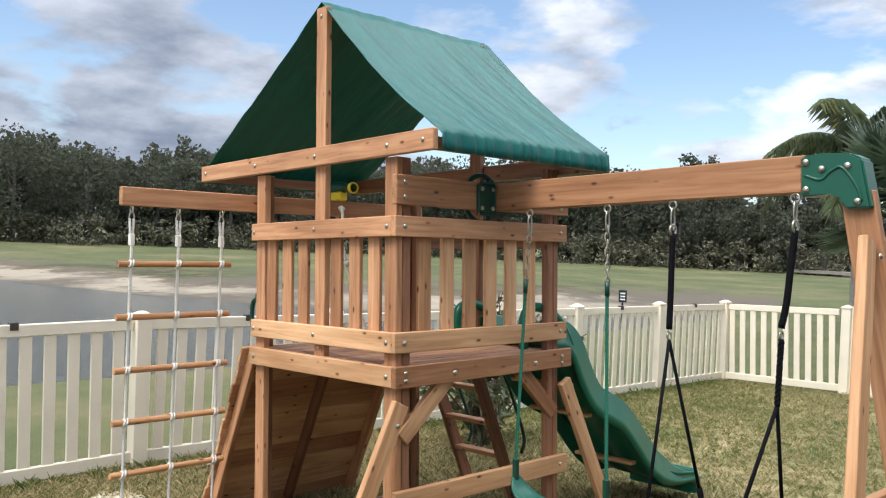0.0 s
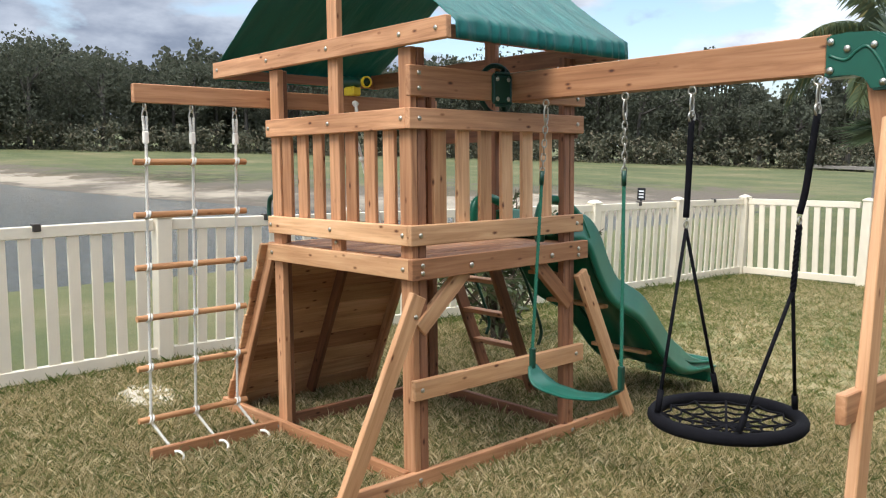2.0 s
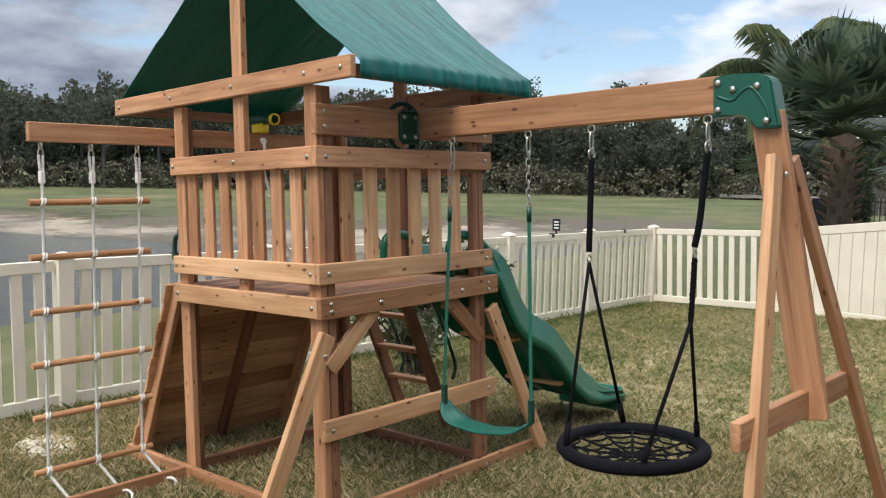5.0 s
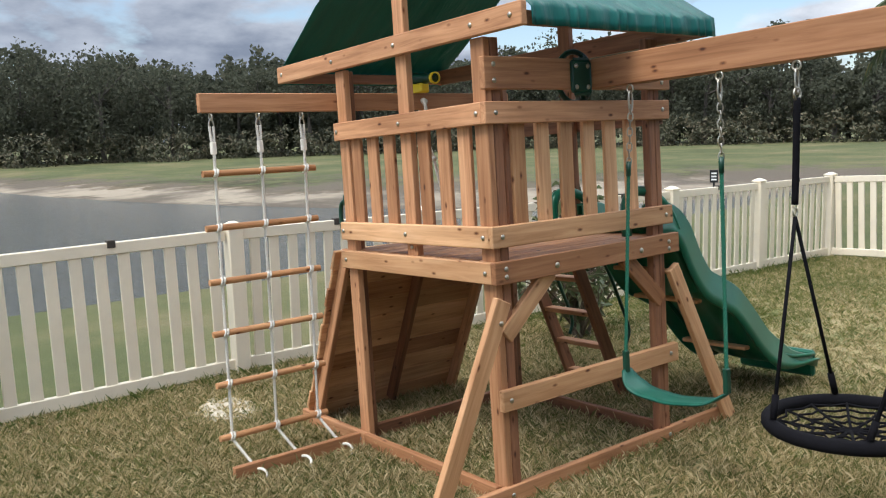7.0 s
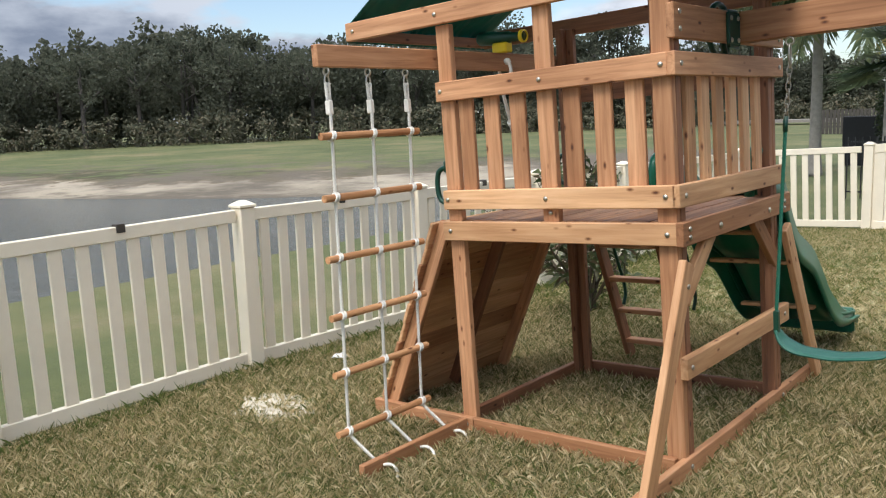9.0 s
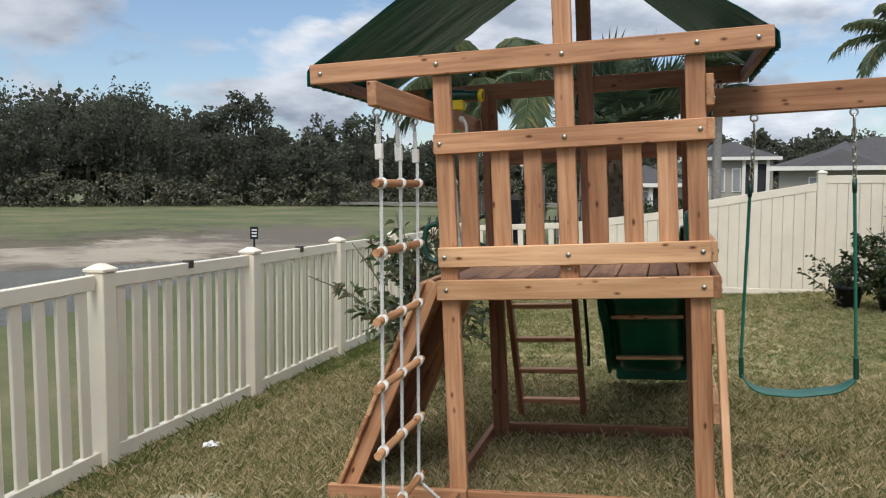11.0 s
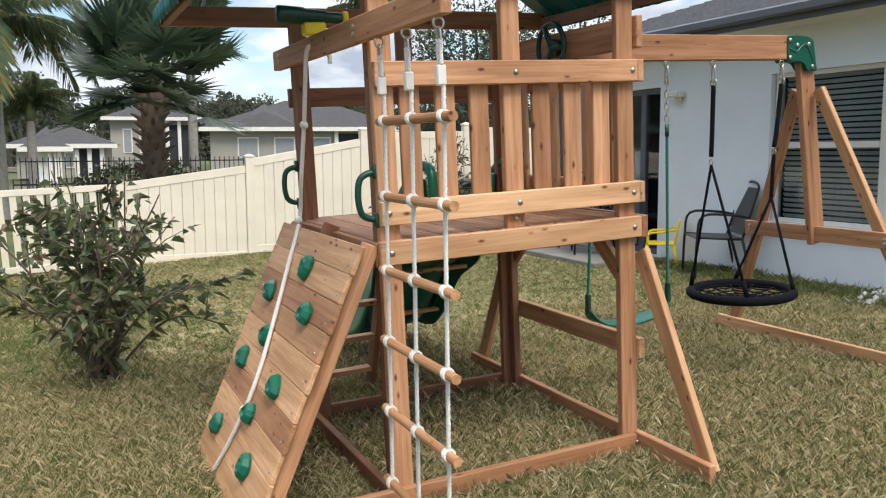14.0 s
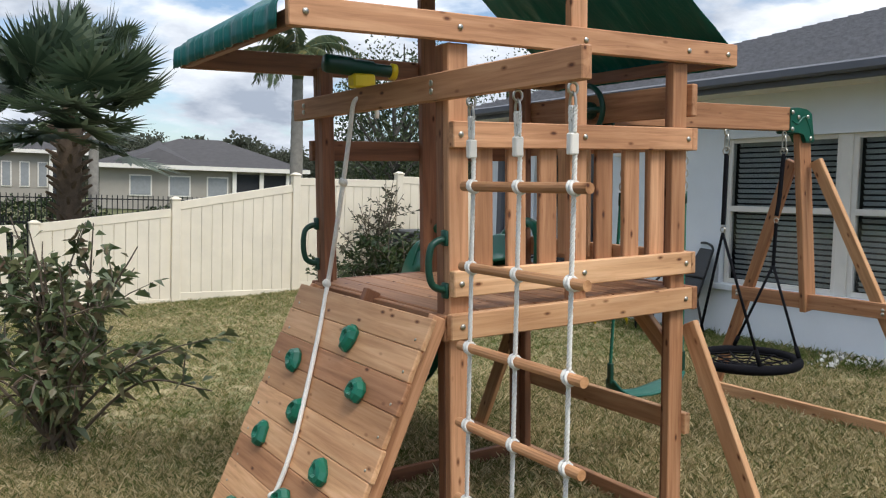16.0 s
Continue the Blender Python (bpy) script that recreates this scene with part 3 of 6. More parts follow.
for k in range(-3, 6):
    fence_post(FX, POST0 + k * PITCH, FH)
for k in range(-3, 5):
    picket_panel(FX, POST0 + k * PITCH, FX, POST0 + (k + 1) * PITCH)
NX = [FX + k * NPITCH for k in range(1, 7)]
picket_panel(FX, FY, NX[0], FY, False)
fence_post(NX[0], FY, FH)


def privacy_panel(x0, x1, h0, h1):
    """A closed panel of tongued boards whose top rail may slope."""
    z0 = min(float(ground_z(x0, FY)), float(ground_z(x1, FY)))
    t = thing("privacy_panel", x0, FY, z0, 0, label="closed cream vinyl privacy fence panel", category="fence panel", group="privacy panels")
    n = 11
    a, b = x0 + 0.062, x1 - 0.062
    hh = lambda x: h0 + (h1 - h0) * (x - x0) / (x1 - x0)
    for k in range(n):
        xa, xb = a + (b - a) * k / n, a + (b - a) * (k + 1) / n - 0.004
        bm = bmesh.new()
        prof = [(xa, 0.012), (xa + 0.006, 0.018), (xb - 0.006, 0.018), (xb, 0.012), (xb, -0.012), (xa, -0.012)]
        lo = [bm.verts.new((px, FY - py, z0 + 0.1)) for px, py in prof]
        hi = [bm.verts.new((px, FY - py, z0 + hh(px) - 0.08)) for px, py in prof]
        for i in range(6):
            bm.faces.new((lo[i], lo[(i + 1) % 6], hi[(i + 1) % 6], hi[i]))
        part("plank", bm, VINYL, t)
    part("bottom_rail", box(a, b, FY - 0.026, FY + 0.026, z0 + 0.01, z0 + 0.13, 0.005), VINYL, t)
    board("top_rail", t, (a, FY, z0 + hh(a) - 0.06), (b, FY, z0 + hh(b) - 0.06), 0.052, 0.12, VINYL)
    return t


HGT = [1.2, 1.44, 1.76, 1.78, 1.78, 1.78]
for k in range(1, 6):
    fence_post(NX[k], FY, HGT[k] + 0.03)
    privacy_panel(NX[k - 1], NX[k], HGT[k - 1], HGT[k])

# ---- the playset ----
W, D = 0.6, 1.24
TH = 0.036
play = thing("playset", 0, 0.62, 0, 0, label="cedar playset tower with green canopy, slide, rock wall and swing beam", category="playset")


def pb(name, p, q, w=TH, h=0.1, mat=None, up=(0, 0, 1), label=""):
    return board(name, play, p, q, w, h, mat, up, label)


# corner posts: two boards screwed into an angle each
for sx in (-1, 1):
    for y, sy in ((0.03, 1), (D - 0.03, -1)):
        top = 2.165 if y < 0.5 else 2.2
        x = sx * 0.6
        # rear posts and inner boards get their shade from the darker cedar
        pb("post_board", (x, y, 0.0), (x, y, top), 0.09, 0.04, CEDAR if sy > 0 else CEDAR_SHADED, (0, 1, 0))
        pb("post_board", (x + sx * 0.022, y + sy * 0.048, 0.0), (x + sx * 0.022, y + sy * 0.048, top), 0.045, 0.05, CEDAR_SHADED, (0, 1, 0))
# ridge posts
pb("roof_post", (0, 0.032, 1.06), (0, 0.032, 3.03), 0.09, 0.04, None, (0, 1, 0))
pb("roof_post", (0, D - 0.03, 1.06), (0, D - 0.03, 3.03), 0.09, 0.04, CEDAR_SHADED, (0, 1, 0))
# front rails, fascia and balusters
YF = -0.008
pb("top_rail", (-0.645, YF, 1.827), (0.645, YF, 1.827), mat=CEDAR)
pb("lower_rail", (-0.645, YF, 1.267), (0.66, YF, 1.267), mat=CEDAR_PALE)
pb("deck_fascia", (-0.66, YF, 1.103), (0.69, YF, 1.103), mat=CEDAR_PALE)
for x in (-0.484, -0.322, -0.162, 0.145, 0.308, 0.466):
    pb("baluster", (x, YF + 0.032, 1.24), (x, YF + 0.032, 1.85), 0.09, 0.024, CEDAR, (0, 1, 0))
for x in (-0.613, 0.0, 0.615):
    for z in (1.827, 1.267):
        bolt(play, x, YF - TH / 2, z, (0, -1, 0))
bolt(play, -0.61, YF - TH / 2, 1.103, (0, -1, 0)), bolt(play, 0.616, YF - TH / 2, 1.103, (0, -1, 0))
bolt(play, 0.0, 0.012, 1.195, (0, -1, 0))
# east side: rails, fascia, balusters, low brace, beam board
XE = 0.662
pb("top_rail", (XE, -0.026, 1.827), (XE, D + 0.03, 1.827), mat=CEDAR)
pb("lower_rail", (XE, -0.026, 1.267), (XE, D + 0.03, 1.267), mat=CEDAR_PALE)
pb("deck_fascia", (XE + 0.012, -0.03, 1.103), (XE + 0.012, D + 0.06, 1.113), mat=CEDAR, h=0.105)
pb("brace_board", (XE, -0.01, 0.507), (XE, D + 0.04, 0.507), mat=CEDAR_PALE)
pb("beam_board", (XE, -0.02, 2.003), (XE, D + 0.04, 2.003), h=0.145, mat=CEDAR)
for k in range(6):
    y = 0.2 + k * 0.159
    pb("baluster", (XE - 0.032, y, 1.24), (XE - 0.032, y, 1.85), 0.024, 0.085, CEDAR_PALE, (0, 1, 0))
for y in (0.035, 1.21):
    for z in (1.827, 1.267, 0.507, 2.04, 1.968):
        bolt(play, XE + TH / 2, y, z, (1, 0, 0))
    for z in (1.085, 1.122):
        bolt(play, XE + 0.012 + TH / 2, y, z, (1, 0, 0))
for y in (0.36, 0.98):
    bolt(play, XE + 0.012 + TH / 2, y, 1.1, (1, 0, 0), 1.2)
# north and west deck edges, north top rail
pb("deck_fascia", (-0.66, D + 0.008, 1.103), (0.64, D + 0.008, 1.103), mat=CEDAR_SHADED)
pb("top_rail", (-0.66, D + 0.008, 1.80), (0.64, D + 0.008, 1.80), mat=CEDAR_SHADED)
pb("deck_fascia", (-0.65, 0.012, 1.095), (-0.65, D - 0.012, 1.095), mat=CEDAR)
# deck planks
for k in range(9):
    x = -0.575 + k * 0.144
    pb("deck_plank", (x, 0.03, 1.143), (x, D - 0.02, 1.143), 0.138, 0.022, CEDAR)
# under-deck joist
pb("joist", (0.0, 0.03, 1.09), (0.0, D - 0.03, 1.09), 0.036, 0.08, CEDAR_SHADED)
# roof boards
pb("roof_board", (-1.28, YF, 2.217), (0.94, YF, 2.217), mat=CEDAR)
pb("roof_board", (-1.28, D + 0.008, 2.217), (0.94, D + 0.008, 2.217), mat=CEDAR_SHADED)
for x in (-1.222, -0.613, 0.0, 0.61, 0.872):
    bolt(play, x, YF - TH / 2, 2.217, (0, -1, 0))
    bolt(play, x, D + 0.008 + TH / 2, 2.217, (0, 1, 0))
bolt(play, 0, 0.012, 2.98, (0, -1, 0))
pb("ridge_board", (0, 0.055, 3.0), (0, D - 0.055, 3.0), 0.036, 0.05, CEDAR_SHADED)
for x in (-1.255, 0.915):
    pb("eave_board", (x, 0.012, 2.2), (x, D - 0.012, 2.2), 0.036, 0.06, CEDAR_SHADED)


def canopy():
    """A vinyl sheet over the ridge, sagging a little, with a gathered hem at each eave."""
    bm = bmesh.new()
    prof = []
    n = 16
    for k in range(n + 1):
        f = k / n
        prof.append((-1.295 + 1.295 * f, 2.262 + 0.8 * f - 0.012 * math.sin(math.pi * f)))
    for k in range(1, n + 1):
        f = k / n
        prof.append((0.95 * f, 3.062 - 0.8 * f - 0.05 * math.sin(math.pi * f)))
    prof = [(-1.305, 2.165), (-1.305, 2.2), (-1.303, 2.24)] + prof + [(0.958, 2.24), (0.96, 2.2), (0.96, 2.165)]
    ny = 120
    rows = []
    for j in range(ny + 1):
        y = 0.012 + (D + 0.05) * j / ny
        row = []
        for i, (x, z) in enumerate(prof):
            hem = i < 3 or i > len(prof) - 4
            dz = -0.006 * abs(noise.noise(Vector((x * 5 + y * 4, y * 16 - x * 9, 5)))) + 0.010 * noise.noise(Vector((x * 1.6 + y * 2, y * 7.0, 0.3))) + 0.008 * noise.noise(Vector((x * 2 + y * 3, y * 22 - x * 7, 2)))
            dx = (0.007 * math.sin(y * 75 + 2 * math.sin(y * 21)) + 0.004 * noise.noise(Vector((y * 30, z * 9, 0)))) if hem else 0
            row.append(bm.verts.new((x + (dx if x > 0 else -dx), y, z + (0 if hem else dz))))
        rows.append(row)
    for a, b in zip(rows, rows[1:]):
        for i in range(len(prof) - 1):
            bm.faces.new((a[i], a[i + 1], b[i + 1], b[i]))
    return bm


cano = part("canopy", canopy(), CANVAS, play, "green vinyl canopy with a gathered hem", None, True)
sl = cano.modifiers.new("thickness", "SOLIDIFY")
sl.thickness = 0.003
for s, x in ((-1, -1.288), (1, 0.953)):
    for y in (0.2, 0.45, 0.7, 0.95, 1.15):
        bolt(play, x - s * 0.034, y, 2.2, (-s, 0, 0), 0.9)

# swing beam with its brackets, A-frame
YB = 0.705
pb("swing_beam", (0.685, YB, 2.003), (2.33, YB, 2.003), 0.088, 0.145, CEDAR, label="thick cedar swing beam")
plate = box(XE + 0.02, XE + 0.032, 0.52, 0.655, 1.912, 2.068, 0.012)
add_box(plate, XE + 0.02, XE + 0.026, 0.54, 0.652, 1.9, 2.08, 0.003)
bracket = part("beam_bracket", plate, GREEN_DARK, play, "dark green steel bracket")
for y in (0.548, 0.628):
    for z in (1.94, 2.04):
        bolt(bracket, XE + 0.033, y, z, (1, 0, 0))


def elbow():
    """The moulded green bracket over the end of the beam and the head of the A-frame."""
    bm = bmesh.new()
    pts = [(2.31, 1.925), (2.31, 2.082), (2.42, 2.088), (2.53, 2.08), (2.572, 2.055), (2.605, 1.87), (2.51, 1.87), (2.492, 1.925), (2.45, 1.93)]
    for y in (YB - 0.052, YB + 0.052):
        bm.faces.new([bm.verts.new((x - 0.03 * (x > 2.4), y, z - 0.012)) for x, z in pts])
    bm.verts.ensure_lookup_table()
    n = len(pts)
    for i in range(n):
        j = (i + 1) % n
        bm.faces.new((bm.verts[i], bm.verts[j], bm.verts[n + j], bm.verts[n + i]))
    bmesh.ops.bevel(bm, geom=list(bm.edges), offset=0.008, segments=2, affect="EDGES")
    return bm


eb = part("corner_bracket", elbow(), GREEN_MID, play, "moulded green plastic corner bracket")
part("rib", tube(spline([(2.33, YB - 0.05, 1.995), (2.39, YB - 0.051, 1.975), (2.43, YB - 0.051, 2.005), (2.47, YB - 0.051, 2.015), (2.52, YB - 0.051, 1.945), (2.54, YB - 0.05, 1.885)], 6), 0.007, 6), GREEN_MID, eb, "", None, True)
for x, z in ((2.335, 2.045), (2.335, 1.94), (2.395, 2.015), (2.49, 2.02), (2.525, 1.885)):
    for s in (-1, 1):
        bolt(eb, x, YB + s * 0.053, z, (0, s, 0), 1.15)
AC_Y = 0.72
pb("a_frame_strut", (2.51, YB, 1.92), (2.675, 0.735, 0.75), 0.12, 0.045, CEDAR, (0, 1, 0))
for s, mat in ((1, CEDAR), (-1, CEDAR_PALE)):
    pb("a_frame_leg", (2.565, AC_Y + s * 0.085, 1.745), (2.76, AC_Y + s * 0.86, -0.02), 0.078, 0.038, mat, (1, 0, 0.15))
    bolt(play, 2.617, AC_Y + s * 0.11, 1.68, (1, 0, 0.15))
pb("a_frame_brace", (2.65, AC_Y - 0.63, 0.82), (2.65, AC_Y + 0.6, 0.81), TH, 0.1, CEDAR)
pb("a_frame_sill", (2.72, AC_Y - 1.02, 0.06), (2.72, AC_Y + 0.95, 0.05), TH, 0.1, CEDAR_PALE)
for y in (0.2, 0.74, 1.27):
    for z in (0.8, 0.825):
        bolt(play, 2.65 - TH / 2, y, z, (-1, 0, 0))

# sills on the grass
pb("sill", (-1.3, -0.012, 0.045), (-0.55, -0.012, 0.045), TH, 0.09, CEDAR)
pb("sill", (-0.545, -0.012, 0.045), (0.61, -0.012, 0.045), TH, 0.09, CEDAR)
pb("sill", (-0.6, -0.81, 0.045), (-0.6, -0.035, 0.045), TH, 0.09, CEDAR)
pb("sill", (-0.655, 0.02, 0.045), (-0.655, D, 0.045), TH, 0.09, CEDAR_SHADED)
pb("sill", (-0.63, D + 0.005, 0.045), (0.63, D + 0.005, 0.045), TH, 0.09, CEDAR_SHADED)
pb("sill", (0.645, -0.51, 0.045), (0.645, 1.79, 0.045), TH, 0.09, CEDAR)
bolt(play, -0.59, -0.031, 0.053, (0, -1, 0)), bolt(play, 0.61, -0.031, 0.05, (0, -1, 0))
for y in (-0.42, 0.03, 1.2, 1.7):
    bolt(play, 0.664, y, 0.05, (1, 0, 0))
# outrigger braces and knee braces
pb("outrigger", (0.682, 0.01, 0.98), (0.682, -0.46, 0.03), TH, 0.09, CEDAR_PALE, (0, 1, 0.4))
pb("outrigger", (0.682, D + 0.0, 0.98), (0.682, D + 0.49, 0.03), TH, 0.09, CEDAR_PALE, (0, 1, -0.4))
pb("knee_brace", (0.64, 0.05, 0.80), (0.64, 0.36, 1.07), TH, 0.085, CEDAR_PALE, (0, -1, 1))
pb("knee_brace", (0.64, D - 0.05, 0.80), (0.64, D - 0.34, 1.07), TH, 0.085, CEDAR, (0, 1, 1))
bolt(play, 0.70, -0.02, 0.88, (1, 0, 0))

# rock wall: two stringers, planks across, moulded holds
RN = Vector((-0.9023, 0, 0.4312))


def on_wall(s, y, off=0.0):
    """s metres down the wall from its top edge."""
    return Vector((-0.735 - 0.4312 * s * 1.0, y, 1.145 - 0.9023 * s)) + RN * off


wall = pb("rock_wall", on_wall(-0.02, 0.03, -0.05), on_wall(1.27, 0.03, -0.05), TH, 0.075, CEDAR, tuple(RN), "leaning cedar climbing wall with green holds")
board("stringer", wall, on_wall(-0.02, 1.13, -0.05), on_wall(1.27, 1.13, -0.05), TH, 0.075, CEDAR, tuple(RN))
board("stringer", wall, on_wall(-0.06, 0.6, -0.05), on_wall(1.2, 0.6, -0.05), TH, 0.075, CEDAR_SHADED, tuple(RN))
for k in range(10):
    c = 0.063 + k * 0.127
    board("plank", wall, on_wall(c, -0.03 + 0.01 * (k % 2), 0.0), on_wall(c, 1.2 + 0.008 * (k % 3), 0.0), 0.1255, 0.022, CEDAR if k % 4 == 2 else CEDAR_PALE, tuple(RN))
    for y in (0.03, 1.13):
        p = on_wall(c + 0.03, y, 0.0115)
        bolt(wall, p.x, p.y, p.z, tuple(RN), 0.5)


def hold_mesh(seed):
    """A lumpy moulded grip with a dished middle."""
    r = random.Random(seed)
    bm = bmesh.new()
    n = 10
    rings = []
    for rad, h in ((0.05, 0.0), (0.054, 0.014), (0.042, 0.034), (0.026, 0.042), (0.012, 0.03)):
        rings.append([bm.verts.new((rad * (1 + 0.16 * math.sin(3 * a + seed)) * math.cos(a) * 0.95, rad * (1.12 + 0.12 * r.random()) * math.sin(a), h + 0.006 * r.random())) for a in [2 * math.pi * k / n for k in range(n)]])
    for a, b in zip(rings, rings[1:]):
        for k in range(n):
            bm.faces.new((a[k], a[(k + 1) % n], b[(k + 1) % n], b[k]))
    bm.faces.new(rings[-1])
    return finish(bm, "hold", GREEN)


HOLDS = [hold_mesh(k) for k in range(3)]
HOLD_AT = [(-0.809, 0.5), (-0.886, 0.921), (-0.889, 0.286), (-0.967, 0.707), (-1.041, 0.953), (-1.037, 0.317), (-1.116, 0.532), (-1.195, 0.964), (-1.193, 0.315)]
for k, (x, y) in enumerate(HOLD_AT):
    s = (-0.735 - x) / 0.4312
    m = RN.to_track_quat("Z", "Y").to_matrix().to_4x4() @ pose(0, 0, 0, 0, 0, 47 * k)
    m.translation = on_wall(s, y, 0.011)
    h = part("climbing_hold", HOLDS[k % 3], None, wall, "green moulded climbing hold", m)
# handles on the west posts
for y in (0.03, D - 0.03):
    p = [(-0.645, y, 1.245), (-0.685, y, 1.25), (-0.715, y, 1.275), (-0.725, y, 1.34), (-0.715, y, 1.405), (-0.685, y, 1.43), (-0.645, y, 1.435)]
    hb = tube(spline(p, 5), 0.014, 8)
    for z in (1.24, 1.44):
        add_box(hb, -0.66, -0.646, y - 0.02, y + 0.02, z - 0.03, z + 0.03, 0.004)
    part("grab_handle", hb, GREEN_DARK, play, "green plastic grab handle", None, True)

# climbing arm on the west posts
XA = -0.685
pb("ladder_arm", (XA, -0.79, 2.0), (XA, D + 0.1, 2.0), 0.04, 0.1, CEDAR, label="cedar arm that carries the rope ladder")
for y in (0.03, D - 0.03):
    for z in (1.985, 2.015):
        bolt(play, XA - 0.02, y, z, (-1, 0, 0))

# ladder up to the north edge
LY0, LY1 = D + 0.03, 1.74
lad = pb("ladder", (-0.555, LY0, 1.12), (-0.555, LY1, 0.0), 0.036, 0.085, CEDAR_SHADED, (0, 1, 0.5), "flat cedar access ladder")
board("side_rail", lad, (-0.125, LY0, 1.12), (-0.125, LY1, 0.0), 0.036, 0.085, CEDAR_SHADED, (0, 1, 0.5))
for z in (0.13, 0.36, 0.59, 0.83):
    f = 1 - z / 1.12
    y = LY0 + (LY1 - LY0) * f
    board("rung", lad, (-0.555, y, z), (-0.125, y, z), 0.075, 0.03, CEDAR, (0, 0, 1))
for x in (-0.595, -0.085):
    p = [(x, LY0 + 0.0, 1.02), (x, LY0 + 0.16, 1.06), (x, LY0 + 0.3, 0.9), (x, LY0 + 0.42, 0.66), (x, LY0 + 0.5, 0.46), (x, LY0 + 0.47, 0.36)]
    part("hand_rail", tube(spline(p, 5), 0.012, 8), GREEN_DARK, lad, "green hand rail", None, True)

# wave slide
SX0, SX1 = 0.05, 0.58
SLIDE = [(1.2, 1.19), (1.33, 1.19), (1.43, 1.12), (1.53, 0.94), (1.65, 0.79), (1.8, 0.71), (1.94, 0.635), (2.08, 0.5), (2.24, 0.335), (2.41, 0.22), (2.6, 0.155), (2.86, 0.12)]


def slide_mesh():
    bm = bmesh.new()
    line = spline([(0, y, z) for y, z in SLIDE], 4)
    rows = []
    for i, p in enumerate(line):
        a, b = line[max(0, i - 1)], line[min(len(line) - 1, i + 1)]
        d = (b - a).normalized()
        nrm = Vector((0, -d.z, d.y))
        e = min(1.0, (len(line) - 1 - i) / 8)
        wall_h = 0.05 + 0.085 * e
        cx, hw = (SX0 + SX1) / 2, (SX1 - SX0) / 2
        prof = [(-hw - 0.048, wall_h - 0.16 * e - 0.03), (-hw - 0.05, wall_h - 0.115 * e - 0.02), (-hw - 0.03, wall_h - 0.105 * e - 0.018), (-hw - 0.03, wall_h - 0.068), (-hw - 0.012, wall_h - 0.058), (-hw - 0.012, wall_h - 0.01), (-hw, wall_h), (-hw + 0.035, wall_h), (-hw + 0.045, wall_h - 0.01), (-hw + 0.055, 0.03), (-hw + 0.08, 0.006), (-0.07, 0.0), (-0.06, 0.008), (0.06, 0.008), (0.07, 0.0)]
        full = prof + [(-x, h) for x, h in prof[:11][::-1]]
        rows.append([bm.verts.new((cx + x, p.y + nrm.y * h, p.z + nrm.z * h)) for x, h in full])
    for a, b in zip(rows, rows[1:]):
        for k in range(len(a) - 1):
            bm.faces.new((a[k], a[k + 1], b[k + 1], b[k]))
    return bm


slide = part("slide", slide_mesh(), GREEN, play, "green plastic wave slide", None, True)
sm = slide.modifiers.new("thickness", "SOLIDIFY")
sm.thickness = 0.012
for x in (SX0 - 0.012, SX1 + 0.012):
    part("side_ridge", tube(spline([(x, y, z + 0.055) for y, z in SLIDE[2:]], 4), 0.011, 6), GREEN, slide, "", None, True)
part("end_lip", box(SX0 - 0.015, SX1 + 0.015, 2.83, 2.88, 0.02, 0.2, 0.015), GREEN, slide)
for y, z in ((1.48, 0.93), (1.66, 0.73), (2.14, 0.36)):
    part("stiffener", box(SX0 + 0.03, SX1 - 0.03, y - 0.03, y + 0.03, z - 0.03, z - 0.005, 0.006), CEDAR_PALE, slide)
for x in (SX0 - 0.005, SX1 + 0.005):
    p = [(x, 1.0, 1.17), (x, 1.0, 1.33), (x, 1.06, 1.40), (x, 1.2, 1.385), (x, 1.33, 1.3), (x, 1.42, 1.17)]
    part("side_cheek", tube(spline(p, 4), 0.028, 8), GREEN, slide, "", None, True)

# steering wheel and telescope
WY, WZ, WR = 0.636, 1.997, 0.125
wheel = part("steering_wheel", tube([(0.60, WY + WR * math.sin(a), WZ + WR * math.cos(a)) for a in [2 * math.pi * k / 28 for k in range(28)]], 0.014, 8, True), GREEN_DARK, play, "dark green toy steering wheel", None, True)
for a in (0.5, 2.6, 4.7):
    part("spoke", tube([(0.605, WY, WZ), (0.60, WY + WR * math.sin(a), WZ + WR * math.cos(a))], 0.016, 6), GREEN_DARK, wheel, "", None, True)
part("hub", lathe([(0.045, 0), (0.045, 0.03), (0.03, 0.04)], 14), GREEN_DARK, wheel, "", Matrix.Translation((0.64, WY, WZ)) @ pose(0, 0, 0, 0, -90, 0), True)
tm = Matrix.Translation((-0.7, 0.64, 2.14)) @ pose(0, 0, 0, 0, 94, -3)
scope = part("telescope", lathe([(0.036, -0.15), (0.04, -0.14), (0.04, -0.03), (0.034, -0.02), (0.034, 0.07), (0.027, 0.08), (0.027, 0.17), (0.031, 0.175)], 16), GREEN_DARK, play, "green toy telescope on a yellow mount", tm, True)
part("lens_ring", lathe([(0.03, 0.155), (0.036, 0.16), (0.036, 0.18), (0.028, 0.182), (0.026, 0.172)], 16), YELLOW, scope, "", tm, True)
part("lens", lathe([(0.027, 0.17), (0.001, 0.171)], 16), IRON, scope, "dark lens", tm)
part("mount", box(-0.735, -0.63, 0.6, 0.665, 2.051, 2.11, 0.008), YELLOW, scope, "yellow plastic mount")

# ---- what hangs from the playset ----


